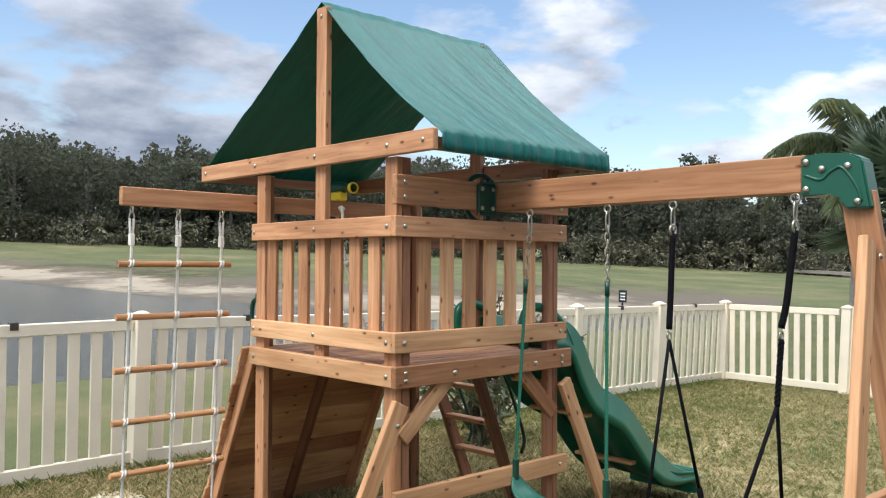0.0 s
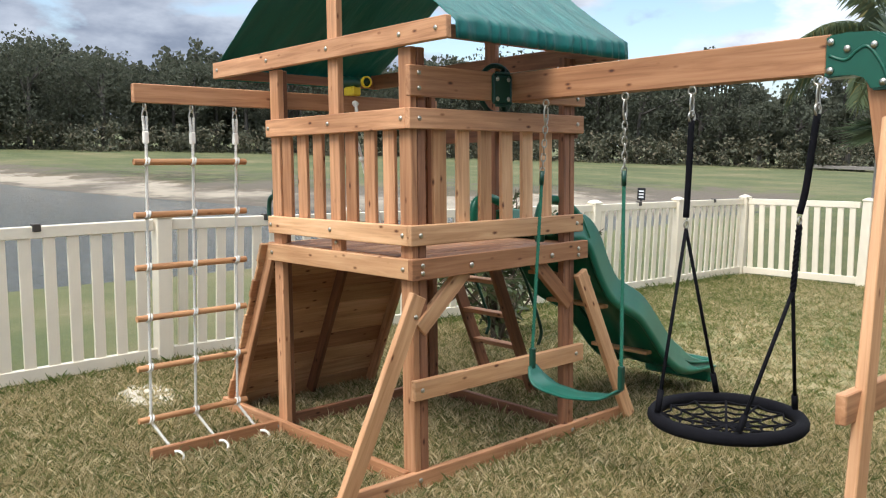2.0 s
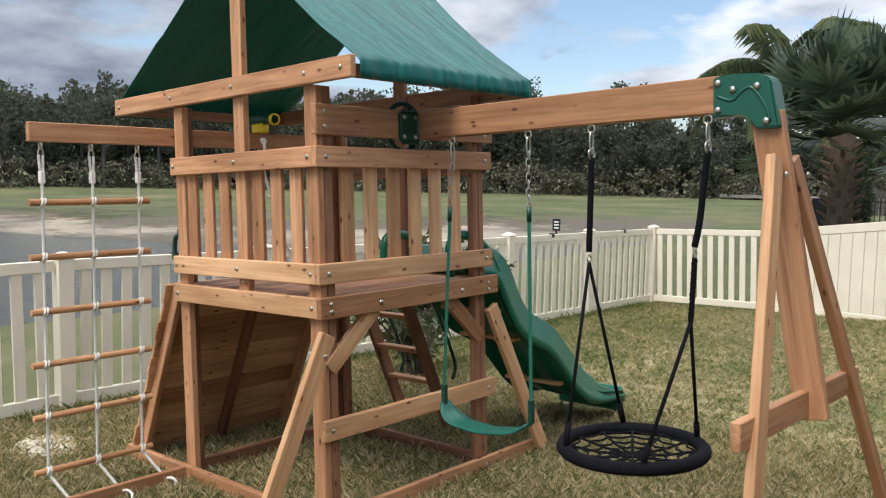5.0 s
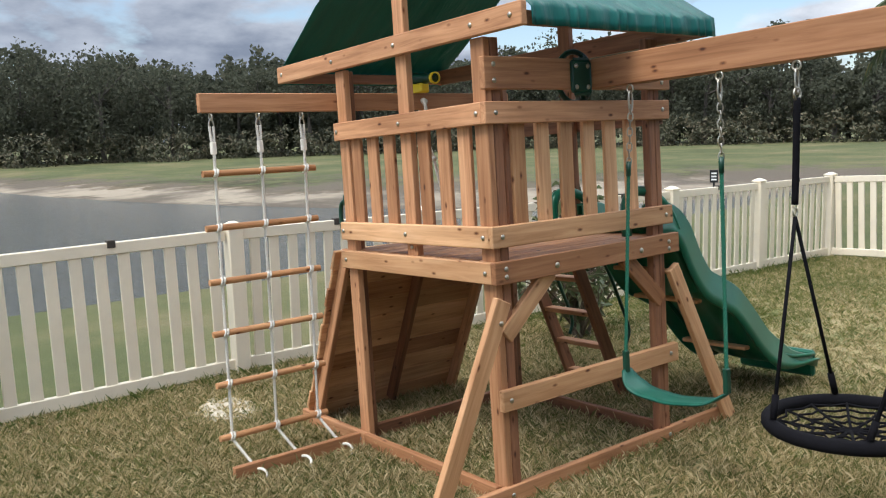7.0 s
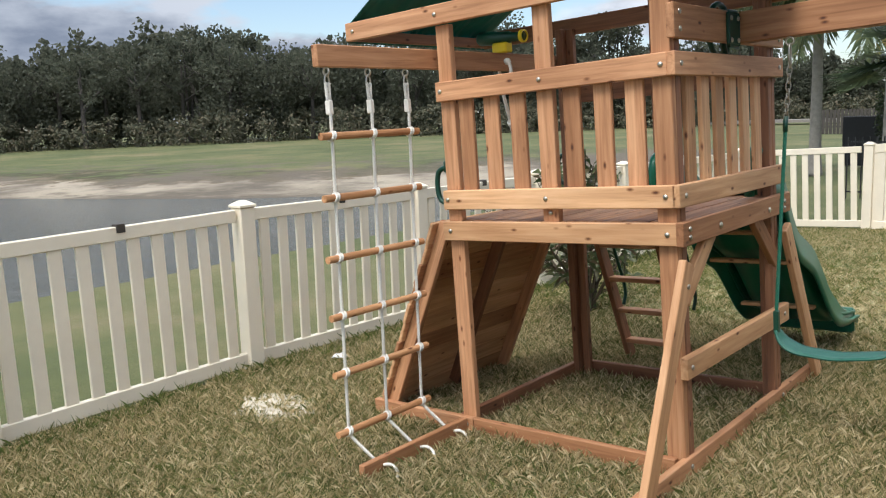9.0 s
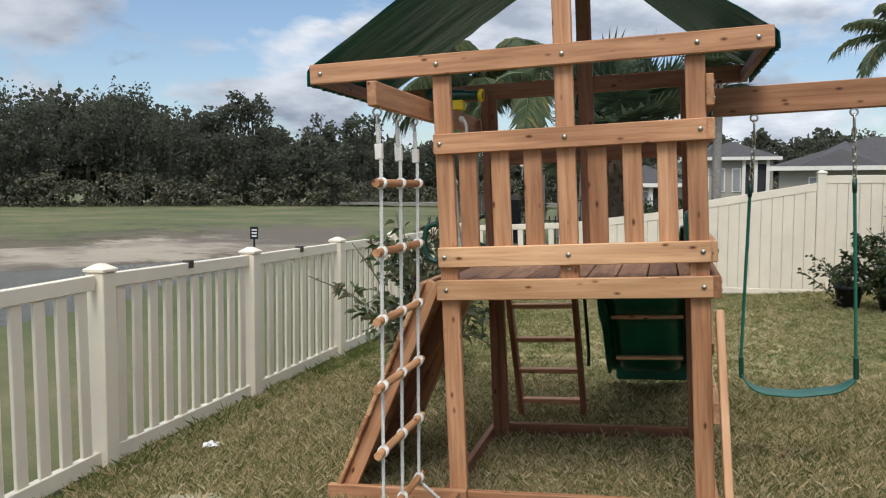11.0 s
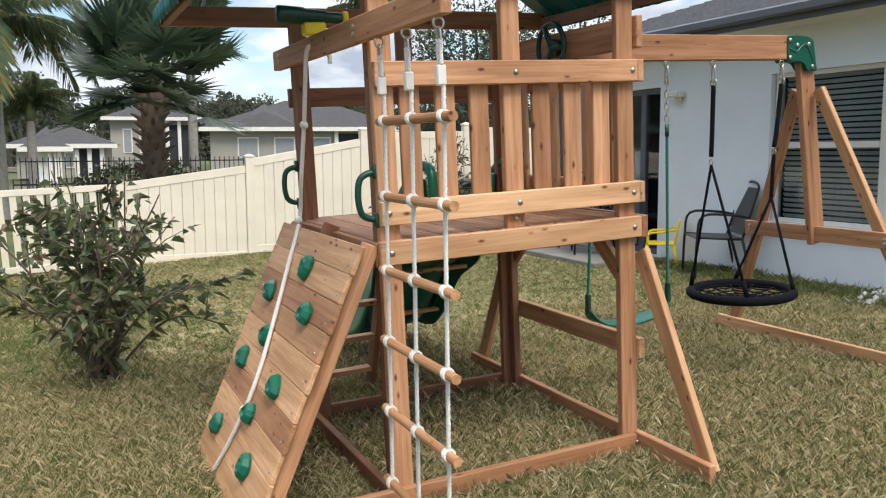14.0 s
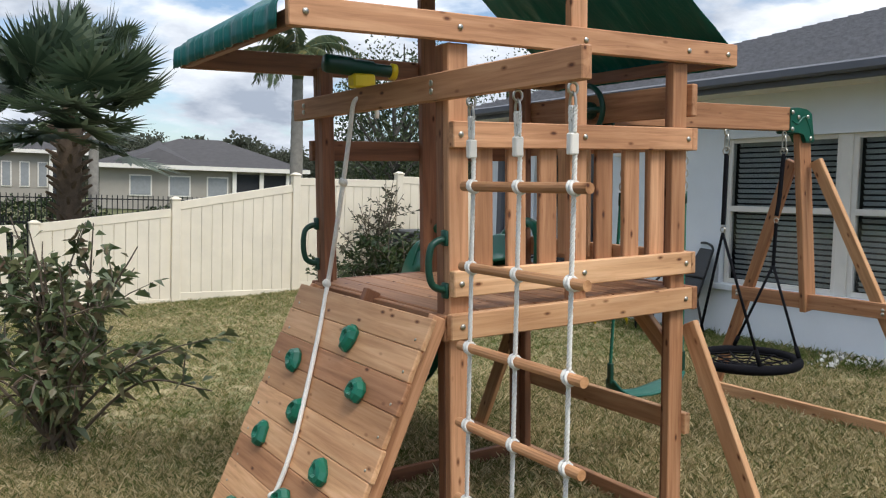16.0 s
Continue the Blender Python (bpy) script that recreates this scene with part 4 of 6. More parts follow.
def chain(p, q, link=0.045, r=0.0035):
    p, q = Vector(p), Vector(q)
    n = max(1, int((q - p).length / (link * 0.72)))
    bm = bmesh.new()
    d = (q - p).normalized()
    u = d.orthogonal().normalized()
    v = d.cross(u)
    for i in range(n):
        c = p + (q - p) * (i + 0.5) / n
        s = u if i % 2 else v
        tube([c + d * math.cos(a) * link * 0.5 + s * math.sin(a) * link * 0.27 for a in [2 * math.pi * k / 10 for k in range(10)]], r, 5, True, bm=bm)
    return bm


def snap_hook(x, y, z, length=0.1):
    """Eye bolt and carabiner hanging from z."""
    bm = tube([(x + 0.018 * math.sin(a), y, z - 0.02 + 0.018 * math.cos(a)) for a in [2 * math.pi * k / 12 for k in range(12)]], 0.005, 6, True)
    tube([(x, y + 0.014 * math.sin(a), z - 0.03 - length / 2 + length * 0.5 * math.cos(a)) for a in [2 * math.pi * k / 12 for k in range(12)]], 0.0045, 6, True, bm=bm)
    return bm


YH = 0.672


def belt_swing():
    t = thing("belt_swing", 1.1, YH, 0.45, 0, label="green belt swing on plastic-coated rope and chain", category="swing")
    for x0, x1, zb in ((0.915, 0.825, 0.55), (1.395, 1.39, 0.55)):
        part("hook", snap_hook(x0, YH, 1.93), METAL, t, "", None, True)
        xc = x0 + (x1 - x0) * 0.28
        part("chain", chain((x0, YH, 1.83), (xc, YH, 1.55)), METAL, t)
        part("rope", rope_line((xc, YH, 1.56), (x1, YH, zb + 0.09), 0.0095, turns_per_m=24), ROPE_G, t, "green twisted rope")
        part("sleeve", tube([(xc, YH, 1.57), (xc + (x1 - x0) * 0.05, YH, 1.50)], 0.012, 8), GREEN_DARK, t, "", None, True)
        part("clamp", box(x1 - 0.012, x1 + 0.012, YH - 0.016, YH + 0.016, zb - 0.02, zb + 0.095, 0.004), GREEN_DARK, t)
    pts = [(0.82, 0.55), (0.855, 0.495), (0.92, 0.458), (1.01, 0.447), (1.1, 0.443), (1.2, 0.455), (1.31, 0.475), (1.388, 0.525)]
    line = spline([(x, 0, z) for x, z in pts], 4)
    bm = bmesh.new()
    rows = []
    for i, p in enumerate(line):
        f = i / (len(line) - 1)
        hw = 0.03 + 0.045 * min(1, 6 * f * (1 - f))
        rows.append([bm.verts.new((p.x, YH + s * hw, p.z - 0.004 * (1 - abs(s)))) for s in (-1, -0.5, 0, 0.5, 1)])
    for a, b in zip(rows, rows[1:]):
        for k in range(4):
            bm.faces.new((a[k], a[k + 1], b[k + 1], b[k]))
    seat = part("seat", bm, TEAL, t, "flexible teal-green belt seat", None, True)
    s = seat.modifiers.new("thickness", "SOLIDIFY")
    s.thickness = 0.01
    return t


swing_1 = belt_swing()


def saucer_swing():
    cx, cy, cz, R = 1.947, 0.655, 0.523, 0.3
    t = thing("saucer_swing", cx, cy, cz, 0, label="round black web saucer swing on black ropes", category="swing")
    part("ring", tube([(cx + R * math.cos(a), cy + R * math.sin(a), cz) for a in [2 * math.pi * k / 40 for k in range(40)]], 0.029, 10, True), BLACK, t, "padded black ring", None, True)
    for k in range(12):
        a = 2 * math.pi * k / 12
        part("web_cord", tube([(cx, cy, cz - 0.035), (cx + R * 0.5 * math.cos(a), cy + R * 0.5 * math.sin(a), cz - 0.028), (cx + R * math.cos(a), cy + R * math.sin(a), cz)], 0.006, 5), BLACK, t, "", None, True)
    for f in (0.2, 0.38, 0.56, 0.74, 0.9):
        pts = []
        for k in range(24):
            a = 2 * math.pi * k / 24
            rr = R * (f if k % 2 == 0 else f - 0.1)
            pts.append((cx + rr * math.cos(a), cy + rr * math.sin(a), cz - 0.035 * (1 - f * f)))
        part("web_ring", tube(pts, 0.005, 5, True), BLACK, t, "", None, True)
    for x0, side in ((1.742, -1), (2.285, 1)):
        part("hook", snap_hook(x0, YH, 1.93), METAL, t, "", None, True)
        zc = 1.335 if side < 0 else 1.37
        xc = x0 - 0.018 if side < 0 else 2.228
        part("link", tube([(x0, YH + 0.024 * math.sin(a), 1.80 + 0.024 * math.cos(a)) for a in [2 * math.pi * k / 14 for k in range(14)]], 0.005, 6, True), METAL, t, "", None, True)
        part("strap", tube(spline([(x0, YH, 1.785), (x0 + (xc - x0) * 0.3, YH, 1.65), (x0 + (xc - x0) * 0.62, YH, 1.5), (xc, YH, zc + 0.03)], 5), 0.014, 7), BLACK, t, "woven black strap", None, True)
        part("link", tube([(xc, YH + 0.016 * math.sin(a), zc + 0.016 * math.cos(a)) for a in [2 * math.pi * k / 12 for k in range(12)]], 0.004, 6, True), METAL, t, "", None, True)
        fork = (xc if side < 0 else 2.21, YH, zc - 0.02 if side < 0 else zc - 0.28)
        if side > 0:
            part("rope", rope_line((xc, YH, zc - 0.015), fork, 0.013, turns_per_m=16), BLACK, t, "", None, True)
        for sy in (-1, 1):
            a = math.radians(sy * 52) if side > 0 else math.radians(180 - sy * 52)
            e = Vector((cx + R * math.cos(a), cy + R * math.sin(a), cz + 0.03))
            part("rope", tube([fork, e], 0.0085, 6), BLACK, t, "", None, True)
            part("wrap", tube([e + (Vector(fork) - e) * 0.12, e], 0.014, 7), BLACK, t, "", None, True)
    return t


swing_2 = saucer_swing()


def rope_ladder():
    t = thing("rope_ladder", XA, -0.45, 0.1, 0, label="rope ladder of white rope with wooden dowel rungs", category="rope ladder")
    ys = (-0.728, -0.463, -0.2)
    rung_z = (1.637, 1.352, 1.066, 0.787, 0.508, 0.215)

    def at(j, z):
        # the ladder leans out a little towards its foot
        f = (1.93 - z) / 1.93
        return Vector((XA + 0.015 - 0.075 * f, ys[j] - 0.02 * f, z))

    for j in range(3):
        part("hook", snap_hook(XA, ys[j], 1.95, 0.085), METAL, t, "", None, True)
        part("ferrule", box(XA - 0.016, XA + 0.016, ys[j] - 0.013, ys[j] + 0.013, 1.735, 1.80, 0.004), TRIM, t)
        for s in (-1, 1):
            part("rope", rope_line((XA, ys[j] + s * 0.011, 1.88), (XA, ys[j] + s * 0.007, 1.80), 0.008), ROPE_W, t, "white laid rope", None, True)
        part("rope", rope_line(at(j, 1.74), at(j, 0.2), 0.0085, turns_per_m=24), ROPE_W, t, "white laid rope", None, True)
        end = Vector((-0.622, ys[j] + 0.045, 0.06))
        part("rope", rope_line(at(j, 0.2), end, 0.009), ROPE_W, t, "white laid rope", None, True)
        yt = ys[j] + 0.045
        tail = spline([(-0.578, yt, 0.055), (-0.545, yt + 0.01, 0.06), (-0.52, yt + 0.02, 0.045), (-0.5, yt + 0.01, 0.03), (-0.48, yt - 0.01, 0.02)], 4)
        part("rope_end", tube(tail, 0.008, 7), ROPE_W, t, "", None, True)
    for z in rung_z:
        a, b = at(0, z) + Vector((0, -0.07, 0)), at(2, z) + Vector((0, 0.06, 0))
        m, length = axes(a, b)
        part("rung", tube([(0, 0, 0), (0.004, 0, 0), (length, 0, 0)], 0.0175, 12), DOWEL, t, "round wooden rung", m, False)
        for j in range(3):
            c = at(j, z)
            kn = bmesh.new()
            for o in (-0.007, 0.007):
                tube([c + Vector((0.0195 * math.cos(q), o + 0.006 * math.sin(q), 0.0195 * math.sin(q))) for q in [2 * math.pi * i / 12 for i in range(12)]], 0.0062, 6, True, bm=kn)
            part("knot", kn, ROPE_W, t, "", None, True)
    return t


ladder_1 = rope_ladder()


def climbing_rope():
    t = thing("climbing_rope", -0.7, 0.94, 1.95, 0, label="knotted white climbing rope lying down the rock wall", category="rope")
    pts = [Vector((-0.655, 0.63, 2.0)), Vector((-0.715, 0.64, 1.995)), Vector((-0.728, 0.67, 1.85)), Vector((-0.73, 0.735, 1.65)), Vector((-0.74, 0.81, 1.4)), on_wall(-0.03, 0.9, 0.02), on_wall(0.18, 0.79, 0.025), on_wall(0.43, 0.69, 0.025), on_wall(0.68, 0.61, 0.025), on_wall(0.87, 0.6, 0.025), on_wall(1.06, 0.65, 0.025), on_wall(1.24, 0.74, 0.02)]
    part("rope", tube(spline(pts, 8), 0.0105, 8), ROPE_W, t, "white laid rope", None, True)
    part("rope_end", tube(spline([(-0.652, 0.628, 2.0), (-0.63, 0.62, 1.985), (-0.62, 0.618, 1.95), (-0.622, 0.616, 1.925)], 4), 0.0105, 7), ROPE_W, t, "", None, True)
    for c in (Vector((-0.648, 0.628, 2.0)), Vector((-0.73, 0.735, 1.65)), on_wall(-0.03, 0.9, 0.025), on_wall(0.89, 0.6, 0.03)):
        kn = bmesh.new()
        bmesh.ops.create_icosphere(kn, subdivisions=2, radius=0.021)
        for v in kn.verts:
            v.co *= 1 + 0.2 * noise.noise(v.co * 60)
        part("knot", kn, ROPE_W, t, "", Matrix.Translation(c), True)
    return t


rope_1 = climbing_rope()
# the playset stands square to the falling lawn; what hangs from it hangs plumb
for ob in (play, swing_1, swing_2, ladder_1, rope_1):
    ob.matrix_basis = LEAN @ ob.matrix_basis

# ---- the house beside the lawn ----
HX, HZ = 4.72, 0.22
house = thing("house", 9.0, 0.0, 0.0, 0, label="grey-blue stucco bungalow with dark shingle hip roof and covered porch", category="house")
WY0, WY1, WZ0, WZ1 = 0.5, 3.16, 0.54, 2.03
WALLS = []
NY = 7.45
DY0, DY1, DZ1 = 4.86, 6.28, 2.02
for y0, y1, z0, z1 in ((-12, WY0, -0.3, 2.5), (WY1, DY0, -0.3, 2.5), (WY0, WY1, -0.3, WZ0), (WY0, WY1, WZ1, 2.5), (DY1, NY, -0.3, 2.5), (DY0, DY1, DZ1, 2.5), (DY0, DY1, -0.3, 0.0)):
    WALLS.append((HX, HX + 0.2, y0, y1, z0, z1))
WALLS.append((HX + 0.2, 16, NY - 0.2, NY, -0.3, 2.5))
for w in WALLS:
    part("wall", box(*w), STUCCO, house, "painted stucco wall")
part("porch_slab", box(HX - 1.0, HX, 4.75, NY - 0.2, -0.2, -0.02, 0.01), CONCRETE, house, "worn concrete slab")
part("wall_strip", box(HX - 0.08, HX - 0.004, 6.9, 7.02, -0.05, 2.44, 0.012), FASCIA, house, "dark upright strip on the wall under the eave")
# near-black sheets stand in for the unlit rooms behind the glass
part("room_shade", box(HX + 0.7, HX + 0.75, WY0 - 0.6, WY1 + 0.6, -0.1, 2.4), UNLIT_INSIDE, house)
part("room_shade", box(HX + 1.6, HX + 1.65, DY0 - 1.0, DY1 + 0.9, 0.0, 2.4), UNLIT_INSIDE, house)
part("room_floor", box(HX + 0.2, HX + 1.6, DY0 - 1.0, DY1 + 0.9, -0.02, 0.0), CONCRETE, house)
part("room_ceiling", box(HX + 0.2, HX + 1.6, DY0 - 1.0, DY1 + 0.9, 2.3, 2.32), UNLIT_INSIDE, house)


def house_window(y0, y1):
    w = part("window", box(HX + 0.05, HX + 0.11, y0, y0 + 0.05, WZ0, WZ1, 0.004), TRIM, house, "white-framed single-hung window with lowered blinds")
    part("frame", box(HX + 0.05, HX + 0.11, y1 - 0.05, y1, WZ0, WZ1, 0.004), TRIM, w)
    part("frame", box(HX + 0.05, HX + 0.11, y0 + 0.05, y1 - 0.05, WZ1 - 0.045, WZ1, 0.004), TRIM, w)
    part("frame", box(HX + 0.05, HX + 0.11, y0 + 0.05, y1 - 0.05, WZ0, WZ0 + 0.05, 0.004), TRIM, w)
    part("meeting_rail", box(HX + 0.04, HX + 0.11, y0 + 0.05, y1 - 0.05, 1.285, 1.345, 0.004), TRIM, w)
    for z0, z1, x in ((WZ0 + 0.05, 1.285, HX + 0.085), (1.345, WZ1 - 0.045, HX + 0.07)):
        pane = part("pane", box(x, x + 0.006, y0 + 0.05, y1 - 0.05, z0, z1), GLASS, w)
        pane.visible_shadow = False
    n = 27
    me = finish(box(-0.02, 0.02, y0 + 0.06, y1 - 0.06, -0.0012, 0.0012), "slat", BLIND)
    for k in range(n):
        part("slat", me, None, w, "", Matrix.Translation((HX + 0.15, 0, WZ0 + 0.07 + (WZ1 - WZ0 - 0.13) * k / (n - 1))) @ pose(0, 0, 0, 0, 58, 0))


house_window(WY0 + 0.02, 1.775)
house_window(1.885, WY1 - 0.02)
part("mullion", box(HX + 0.03, HX + 0.12, 1.775, 1.885, WZ0, WZ1, 0.005), TRIM, house)
part("window_sill", box(HX - 0.05, HX + 0.06, WY0 - 0.06, WY1 + 0.06, WZ0 - 0.07, WZ0 - 0.003, 0.008), STUCCO, house)
slider = part("sliding_door", box(HX + 0.06, HX + 0.13, DY0, DY0 + 0.06, 0.0, DZ1, 0.004), FASCIA, house, "dark-framed sliding glass door")
for y, w in ((5.2, 0.09), (DY1 - 0.1, 0.1)):
    part("stile", box(HX + 0.06, HX + 0.13, y, y + w, 0.0, DZ1, 0.004), FASCIA, slider)
for z in (0.0, DZ1 - 0.07):
    part("door_rail", box(HX + 0.065, HX + 0.125, DY0 + 0.06, DY1 - 0.1, z, z + 0.07, 0.004), FASCIA, slider)
for y0, y1 in ((DY0 + 0.06, 5.2), (5.29, DY1 - 0.1)):
    pane = part("pane", box(HX + 0.09, HX + 0.096, y0, y1, 0.07, DZ1 - 0.07), GLASS, slider)
    pane.visible_shadow = False
curtain = bmesh.new()
for k in range(16):
    yy = 5.5 + k * 0.045
    add_box(curtain, HX + 0.34 + 0.02 * (k % 2), HX + 0.36 + 0.02 * (k % 2), yy, yy + 0.047, 0.05, 1.25)
part("curtain", curtain, PAPER, slider, "pale curtain behind the glass")
lamp = part("wall_lamp", box(HX - 0.14, HX - 0.02, 4.4, 4.62, 1.88, 1.94, 0.01), TRIM, house, "white porch wall lamp")
part("bracket", box(HX - 0.05, HX - 0.002, 4.47, 4.55, 1.8, 1.88, 0.006), TRIM, lamp)

# hip roof laid in courses
EX, EN, ES, RX, EZ = 4.3, 7.95, -13.0, 10.2, 2.47
PIT = 0.34
RZ = EZ + 0.12 + (RX - EX) * PIT
roof = part("roof", tube([(RX, ES, RZ), (RX, EN - (RX - EX), RZ)], 0.05, 6), SHINGLE, house, "dark grey shingle roof in courses")
nc = 44
for k in range(nc):
    a, b = k / nc, (k + 1) / nc
    xa, xb = EX + (RX - EX) * a, EX + (RX - EX) * b + 0.03
    za, zb = EZ + 0.12 + (RX - EX) * PIT * a, EZ + 0.12 + (RX - EX) * PIT * b
    ya, yb = EN - (RX - EX) * a, EN - (RX - EX) * b
    faces = [(0, 1, 2, 3), (4, 5, 1, 0)]
    part("shingle_course", ([(xa, ES, za + 0.014), (xa, ya, za + 0.014), (xb, yb, zb), (xb, ES, zb), (xa, ES, za - 0.01), (xa, ya, za - 0.01)], [], faces), SHINGLE, roof)
    x2, x3 = 2 * RX - xa, 2 * RX - xb
    part("shingle_course", ([(xa, ya, za + 0.014), (x2, ya, za + 0.014), (x3, yb, zb), (xb, yb, zb), (xa, ya, za - 0.01), (x2, ya, za - 0.01)], [], faces), SHINGLE, roof)
part("back_slope", (([(RX, ES, EZ + 0.12 + (RX - EX) * PIT), (2 * RX - EX, ES, EZ + 0.12), (2 * RX - EX, EN, EZ + 0.12), (RX, EN - (RX - EX), EZ + 0.12 + (RX - EX) * PIT)]), [], [(0, 1, 2, 3)]), SHINGLE, roof)
part("soffit", box(EX + 0.02, HX + 0.2, ES, EN - 0.02, EZ - 0.015, EZ), TRIM, house)
part("soffit", box(HX + 0.2, 16, NY, EN - 0.02, EZ - 0.015, EZ), TRIM, house)
part("fascia", box(EX - 0.02, EX + 0.02, ES, EN, EZ - 0.03, EZ + 0.13, 0.005), FASCIA, house, "dark painted fascia board")
part("fascia", box(EX + 0.02, 16, EN - 0.02, EN + 0.02, EZ - 0.03, EZ + 0.13, 0.005), FASCIA, house)
part("gutter", box(EX - 0.11, EX - 0.022, ES, EN, EZ + 0.02, EZ + 0.12, 0.02), FASCIA, house)

house.matrix_basis = Matrix.Translation((0, 0, HZ)) @ house.matrix_basis


def stones():
    """A strip of white gravel at the wall's foot."""
    rng = np.random.default_rng(5)
    bm = bmesh.new()
    for _ in range(700):
        x, y = HX - 0.02 - abs(rng.normal(0, 0.16)), rng.uniform(-3, 1.75)
        r = rng.uniform(0.012, 0.04)
        m = Matrix.Translation((x, y, 0.0468 * x + 0.015 + r * 0.3)) @ Euler(rng.uniform(0, 6, 3)).to_matrix().to_4x4() @ Matrix.Diagonal((r, r * 0.8, r * 0.55, 1))
        bmesh.ops.create_cube(bm, size=1.6, matrix=m)
    return bm


solid("gravel", stones(), GRAVEL, kind="stuff", label="white gravel along the house wall", category="gravel")


def ac_unit(x, y):
    z = float(ground_z(x, y))
    t = thing("air_conditioner", x, y, z, 0, label="grey outdoor air conditioner with louvred sides", category="air conditioner")
    h, s = 0.86, 0.42
    part("pad", box(x - s - 0.06, x + s + 0.06, y - s - 0.06, y + s + 0.06, z - 0.02, z + 0.06, 0.01), CONCRETE, t)
    part("core", box(x - s + 0.03, x + s - 0.03, y - s + 0.03, y + s - 0.03, z + 0.06, z + h, 0.02), IRON, t)
    me1 = finish(box(-s, s, -0.012, 0.012, -0.011, 0.011, 0.003), "louvre", ACGREY)
    for k in range(22):
        zz = z + 0.1 + k * 0.033
        part("louvre", me1, None, t, "", pose(x, y - s, zz))
        part("louvre", me1, None, t, "", pose(x - s, y, zz, 0, 0, 90))
    for sx, sy in ((-1, -1), (-1, 1), (1, -1)):
        part("corner", box(x + sx * s - 0.03, x + sx * s + 0.03, y + sy * s - 0.03, y + sy * s + 0.03, z + 0.06, z + h, 0.012), ACGREY, t)
    part("top", lathe([(s * 1.38, 0.0), (s * 1.36, 0.03), (s * 1.2, 0.055), (s * 0.9, 0.06)], 4), ACGREY, t, "", pose(x, y, z + h, 0, 0, 45))
    part("service_panel", box(x + s - 0.16, x + s + 0.02, y - s - 0.035, y - s - 0.014, z + 0.3, z + h - 0.02, 0.004), ACPALE, t, "pale service panel")
    part("data_plate", box(x + s - 0.12, x + s - 0.06, y - s - 0.04, y - s - 0.037, z + 0.52, z + 0.72), PAPER, t, "white data plate")
    return t


ac_unit(4.42, 8.55)


def patio_chair(x, y, rz, cushion=False):
    """A sling chair facing its own +y: tube frame, arms, fabric seat and back."""
    z = HZ if y > 4.75 else float(ground_z(x, y))
    m = pose(x, y, z, 0, 0, rz)
    t = thing("patio_chair", x, y, z, rz, label="black steel patio chair with dark sling fabric", category="chair", group="patio chairs")
    hw = 0.27
    for s in (-1, 1):
        part("frame", tube(spline([(s * hw, 0.26, 0.0), (s * hw, 0.25, 0.4), (s * hw, 0.2, 0.64), (s * hw, -0.1, 0.65), (s * hw, -0.27, 0.62)], 4), 0.014, 7), IRON, t, "black steel arm and leg", m, True)
        part("leg", tube([(s * hw, -0.3, 0.0), (s * hw, -0.2, 0.42)], 0.014, 7), IRON, t, "", m, True)
        part("seat_rail", tube([(s * hw * 0.95, 0.26, 0.42), (s * hw * 0.95, -0.22, 0.4)], 0.012, 6), IRON, t, "", m, True)
    back = spline([(-hw, -0.2, 0.4), (-hw, -0.32, 0.82), (-hw * 0.85, -0.36, 0.94), (0, -0.37, 0.98), (hw * 0.85, -0.36, 0.94), (hw, -0.32, 0.82), (hw, -0.2, 0.4)], 5)
    part("back_frame", tube(back, 0.013, 7), IRON, t, "", m, True)
    part("seat", box(-hw * 0.93, hw * 0.93, -0.21, 0.26, 0.405, 0.417, 0.004), SLING, t, "", m)
    part("backrest", box(-hw * 0.93, hw * 0.93, -0.006, 0.006, 0.0, 0.5, 0.004), SLING, t, "", m @ pose(0, -0.225, 0.44, 16, 0, 0))
    if cushion:
        bm = box(-0.26, 0.26, -0.24, 0.24, 0.0, 0.11, 0.04)
        part_ob = part("cushion_body", bm, CUSHION, None, "", pose(x, y, z + 0.42, 6, 4, rz))
        part_ob.name = "cushion"
        tagged(part_ob, label="white seat cushion with a red patch on a chair", category="cushion")
        part("patch", box(-0.12, -0.06, -0.247, -0.243, 0.03, 0.08, 0.001), RED, part_ob, "red patch", pose(x, y, z + 0.42, 6, 4, rz))
    return t


patio_chair(4.36, 3.5, 62)
patio_chair(4.25, 5.5, 60, True)
patio_chair(4.35, 6.45, 100)


